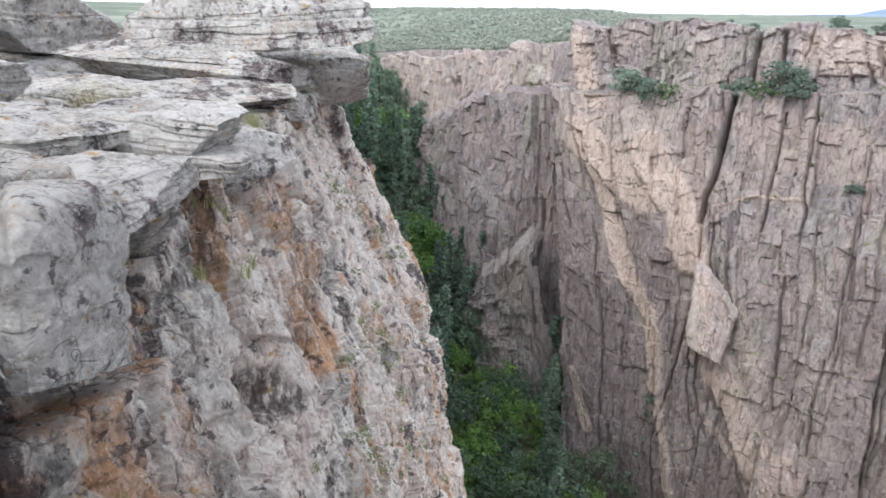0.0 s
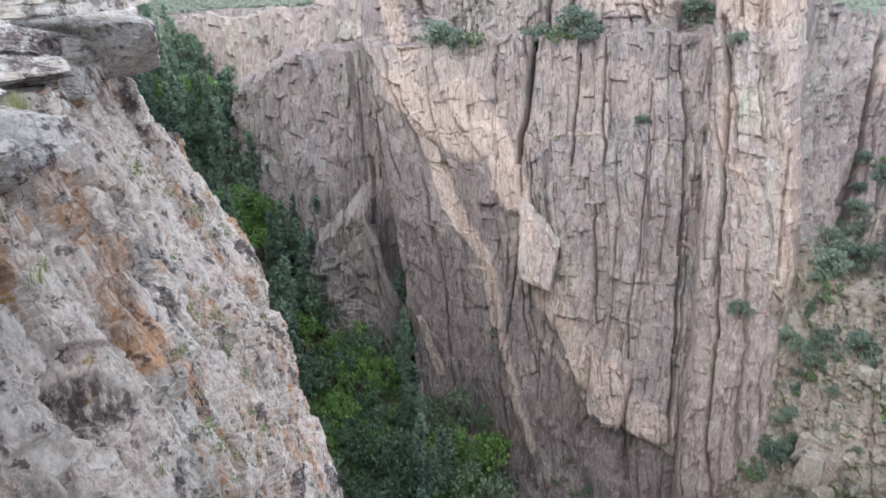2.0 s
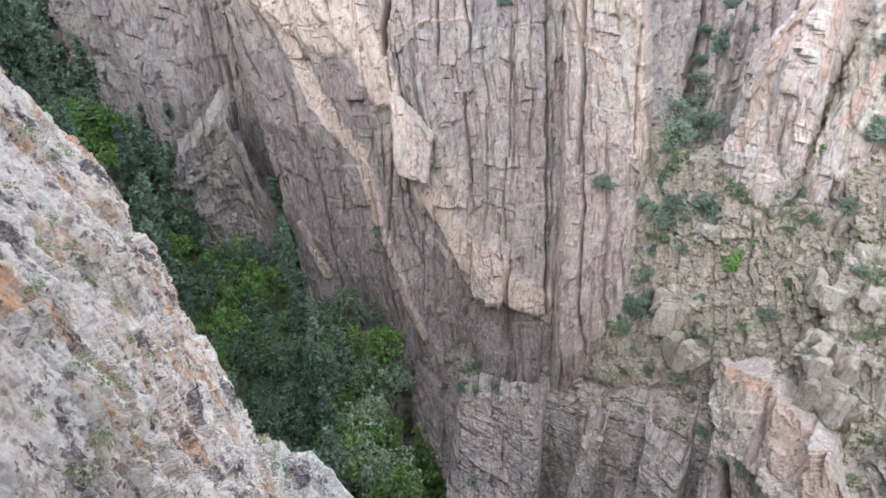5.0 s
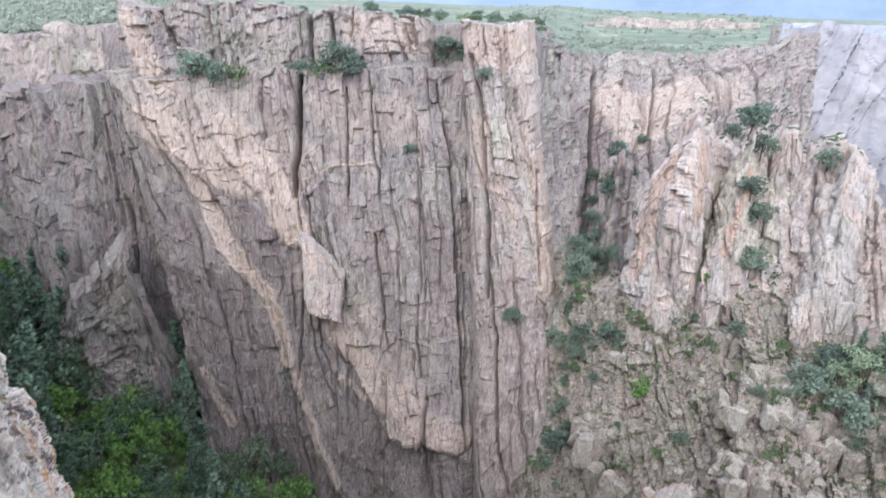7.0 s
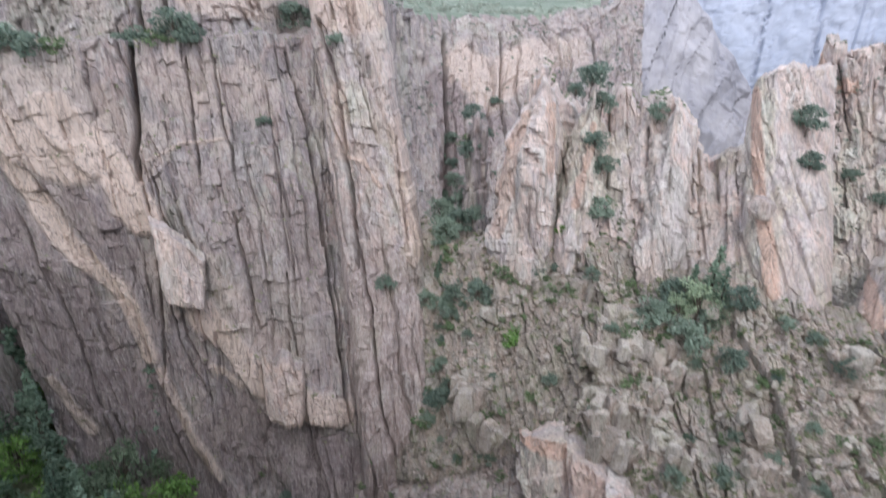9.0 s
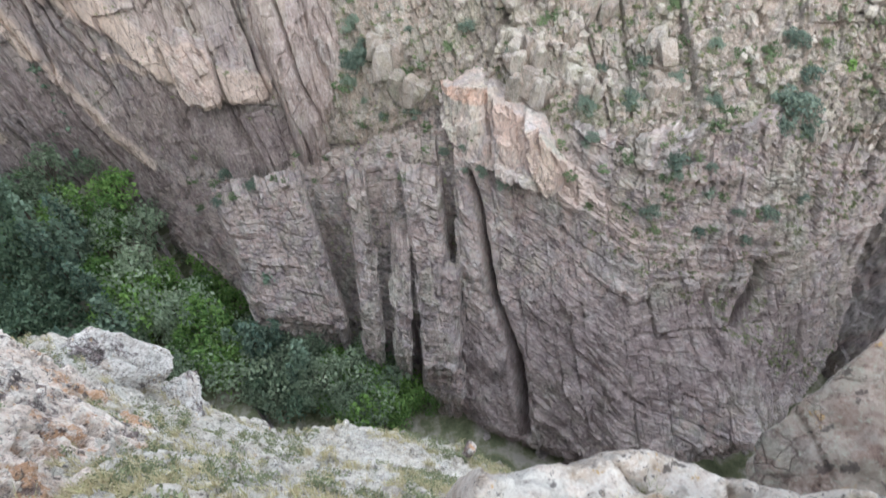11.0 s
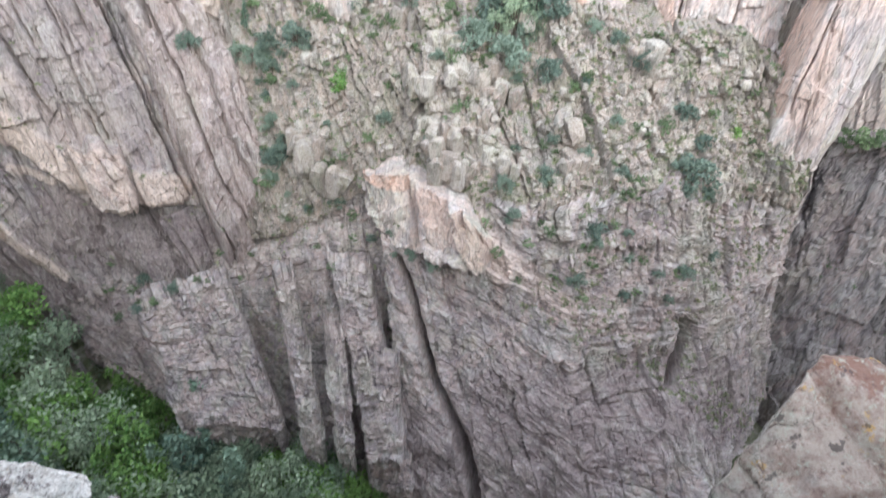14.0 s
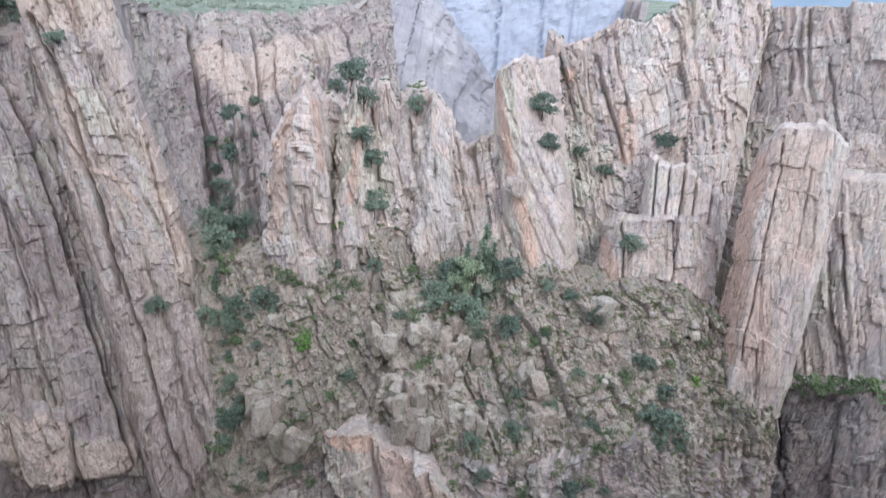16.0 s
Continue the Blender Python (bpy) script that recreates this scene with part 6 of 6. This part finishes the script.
def grass_tuft(x, y, z, size, mat, label, seed, blades=130, dry=0.5):
    rng = np.random.RandomState(seed)
    V, F = [], []
    for i in range(blades):
        t, l = rng.uniform(0, 6.28), size * rng.uniform(0.5, 1.1)
        b = rng.normal(size=2) * size * 0.22
        d = (b / (size * 0.22) * 0.16 + rng.normal(size=2) * 0.14) * l
        s = np.array((-math.sin(t), math.cos(t))) * (0.0009 if size < 0.2 else 0.002)
        for f, h, wd in ((0, 0, 1), (0.3, 0.5, 0.9), (0.75, 0.85, 0.6), (1.25, 1.0, 0.15)):
            q = b + d * f
            V += [(*(q - s * wd), h * l - 0.02), (*(q + s * wd), h * l - 0.02)]
        n = len(V) - 8
        F += [(n + k, n + k + 1, n + k + 3, n + k + 2) for k in (0, 2, 4)]
    ob = mesh_object("grass_tuft", np.array(V), np.array(F), mat)
    ob.location = (x, y, z)
    return tagged(ob, label, "grass", "tufts on the ledge")


TUFTS = [(-0.33, 0.28, 0.13, STRAW), (-0.28, 0.32, 0.12, GRASS), (-0.37, 0.33, 0.12, STRAW), (-0.31, 0.38, 0.11, STRAW), (-0.25, 0.24, 0.12, GRASS), (-0.42, 0.26, 0.13, GRASS), (-0.22, 0.31, 0.12, STRAW), (0.70, 0.13, 0.07, GRASS), (0.56, 0.13, 0.05, STRAW), (0.59, 0.12, 0.05, STRAW), (0.28, 0.21, 0.06, STRAW), (1.05, -0.08, 0.05, STRAW), (1.1, -0.1, 0.05, STRAW), (0.44, 0.02, 0.04, GRASS), (0.47, 0.0, 0.04, GRASS),
         (0.16, 0.16, 0.08, STRAW), (0.20, 0.14, 0.07, STRAW), (0.24, 0.17, 0.07, STRAW), (-0.95, 0.40, 0.14, GRASS), (-0.88, 0.5, 0.16, GRASS), (-0.8, 0.58, 0.14, GRASS), (-0.98, 0.52, 0.14, GRASS), (-0.9, 0.58, 0.14, GRASS)]
tr = np.random.RandomState(41)
for i in range(34):
    x = tr.uniform(0.2, 1.45)
    TUFTS.append((x, 0.30 - 0.33 * x + tr.uniform(-0.28, -0.02), tr.uniform(0.03, 0.065), STRAW if tr.rand() < 0.8 else GRASS))
for i, (x, y, s, mat_) in enumerate(TUFTS):
    grass_tuft(x, y, ledge_z(x, y), s, mat_, "straw-coloured bunch grass on the ledge" if mat_ == STRAW else "yellow-green grass tuft in a ledge crack", 600 + i, 190 if s < 0.08 else 620)


def strewn_rocks(name, faces, count, lo, hi, mat, label, seed, az, el, reach=None):
    """Loose blocks resting on a slope, copies of five shapes."""
    rr = np.random.RandomState(seed)
    protos, used = [rock(name, (0, 0, 0), (1.0, rr.uniform(0.6, 1.0), rr.uniform(0.45, 0.9)), (0, 0, 0), seed + i, mat, label, n=8, power=6, rough=0.1) for i in range(5)], set()
    for i in range(count):
        if reach:
            a, r = rr.uniform(*az), rr.uniform(*reach)
            p = at(a, 0, r)
            p[2] = float(ground_z(np.array([a]), np.array([r]))[0])
        else:
            p = on_rock(rr.uniform(*az), rr.uniform(*el), faces)
        if p is None:
            continue
        k, s = rr.randint(5), rr.uniform(lo, hi)
        m = pose(*(p + np.array((0, 0, 0.15 - 0.05 * s))), rr.uniform(-25, 25), rr.uniform(-25, 25), rr.uniform(0, 360))
        ob = protos[k]
        if k in used:
            ob = copy_thing(protos[k], m)
        used.add(k)
        ob.matrix_basis = m
        ob.scale = (s, s, s)


def rubble(name, face, count, lo, hi, mat, label, seed, steep=0.3, patchy=-0.2, **where):
    """Broken blocks lying thickly on a slope, in one object."""
    rr = np.random.RandomState(seed)
    shapes = [rock_data(name, (1.0, rr.uniform(0.6, 1.0), rr.uniform(0.6, 1.5)), seed + i, mat, n=4, power=9, cuts=4, rough=0.12)[:2] for i in range(8)]
    V, F, tone, n = [], [], [], 0
    for p in spots(face, count, seed, steep=steep, patchy=patchy, scale=0.12, **where):
        v, f = shapes[rr.randint(8)]
        s = lo * (hi / lo) ** (rr.rand() ** 2.2)
        m = np.array(pose(0, 0, 0, rr.uniform(-20, 20), rr.uniform(-20, 20), rr.uniform(0, 360)).to_3x3())
        V.append((v * s) @ m.T + p + np.array((0, 0, 0.1 * s)))
        F.append(f + n)
        tone.append(np.full(len(v), rr.uniform(0.0, 0.75)))
        n += len(v)
    tone = np.concatenate(tone)
    tagged(mesh_object(name, np.concatenate(V), np.concatenate(F), mat, {"tone": tone, "dike": 0 * tone}), label, "rubble", kind="stuff")


def outcrop(face, az, el, size, seed, mat, label):
    """A standing cluster of upright blocks that breaks out of a slope."""
    p = on_rock(az, el, face)
    if p is None:
        return
    rr = np.random.RandomState(seed)
    base = new("rock_outcrop")
    base.location = p
    for i in range(rr.randint(4, 8)):
        h = size * rr.uniform(0.5, 1.25)
        Q, F, tone = rock_data("block", (size * rr.uniform(0.6, 1.0), size * rr.uniform(0.5, 0.9), h * 1.3), seed * 9 + i, mat, n=9, power=9, cuts=6, rough=0.07)
        b = mesh_object("block", Q, F, mat, {"tone": tone, "dike": 0 * tone}, parent=base)
        b.matrix_basis = pose(rr.normal() * size * 0.45, rr.normal() * size * 0.35, h * 0.05, rr.uniform(-9, 9), rr.uniform(-2, 16), rr.uniform(0, 360))
    tagged(base, label, "rock", "outcrops on the ramp")


rubble("ramp_rubble", "ramp_slope", 2400, 0.25, 1.1, ROCK_RUBBLE, "broken pale blocks littering the rocky ramp", 760)
oc = np.random.RandomState(15)
for i in range(26):
    outcrop(("ramp_slope",), oc.uniform(15, 66), oc.uniform(-40.5, -25), oc.uniform(1.6, 3.4), 800 + i, ROCK_RUBBLE, "upright grey-brown outcrop breaking through the ramp")
strewn_rocks("loose_block", ("ramp_slope",), 140, 0.4, 1.5, ROCK_RUBBLE, "weathered loose block on the rocky ramp", 700, (14, 66), (-41, -25))
strewn_rocks("gully_boulder", (), 90, 0.8, 3.2, ROCK, "grey boulder lying in the bottom of the gully", 740, (20, 84), (0, 0), (24, 64))
strewn_rocks("slope_stone", ("near_slope",), 70, 0.15, 0.6, SLOPE_ROCK, "pale stone lying on the slope below", 720, (-45, 40), (-76, -50))


def rim_z(x, y):
    return float(rim_height(np.array([[x]]), np.array([[y]]))[0][0, 0])


for i, (a, r, s, mat_) in enumerate(((-68, 9.5, 0.5, STRAW), (-66.5, 9.2, 0.5, GRASS), (-65, 9.3, 0.45, STRAW), (-53.2, 12.2, 0.5, STRAW), (-52.4, 11.9, 0.5, STRAW), (-56.2, 9.3, 0.26, GRASS), (-58.0, 8.8, 0.18, STRAW))):
    p = at(a, 0, r)
    grass_tuft(p[0], p[1], rim_z(p[0], p[1]), s, mat_, "dry rim grass in a rock pocket", 640 + i, 220)
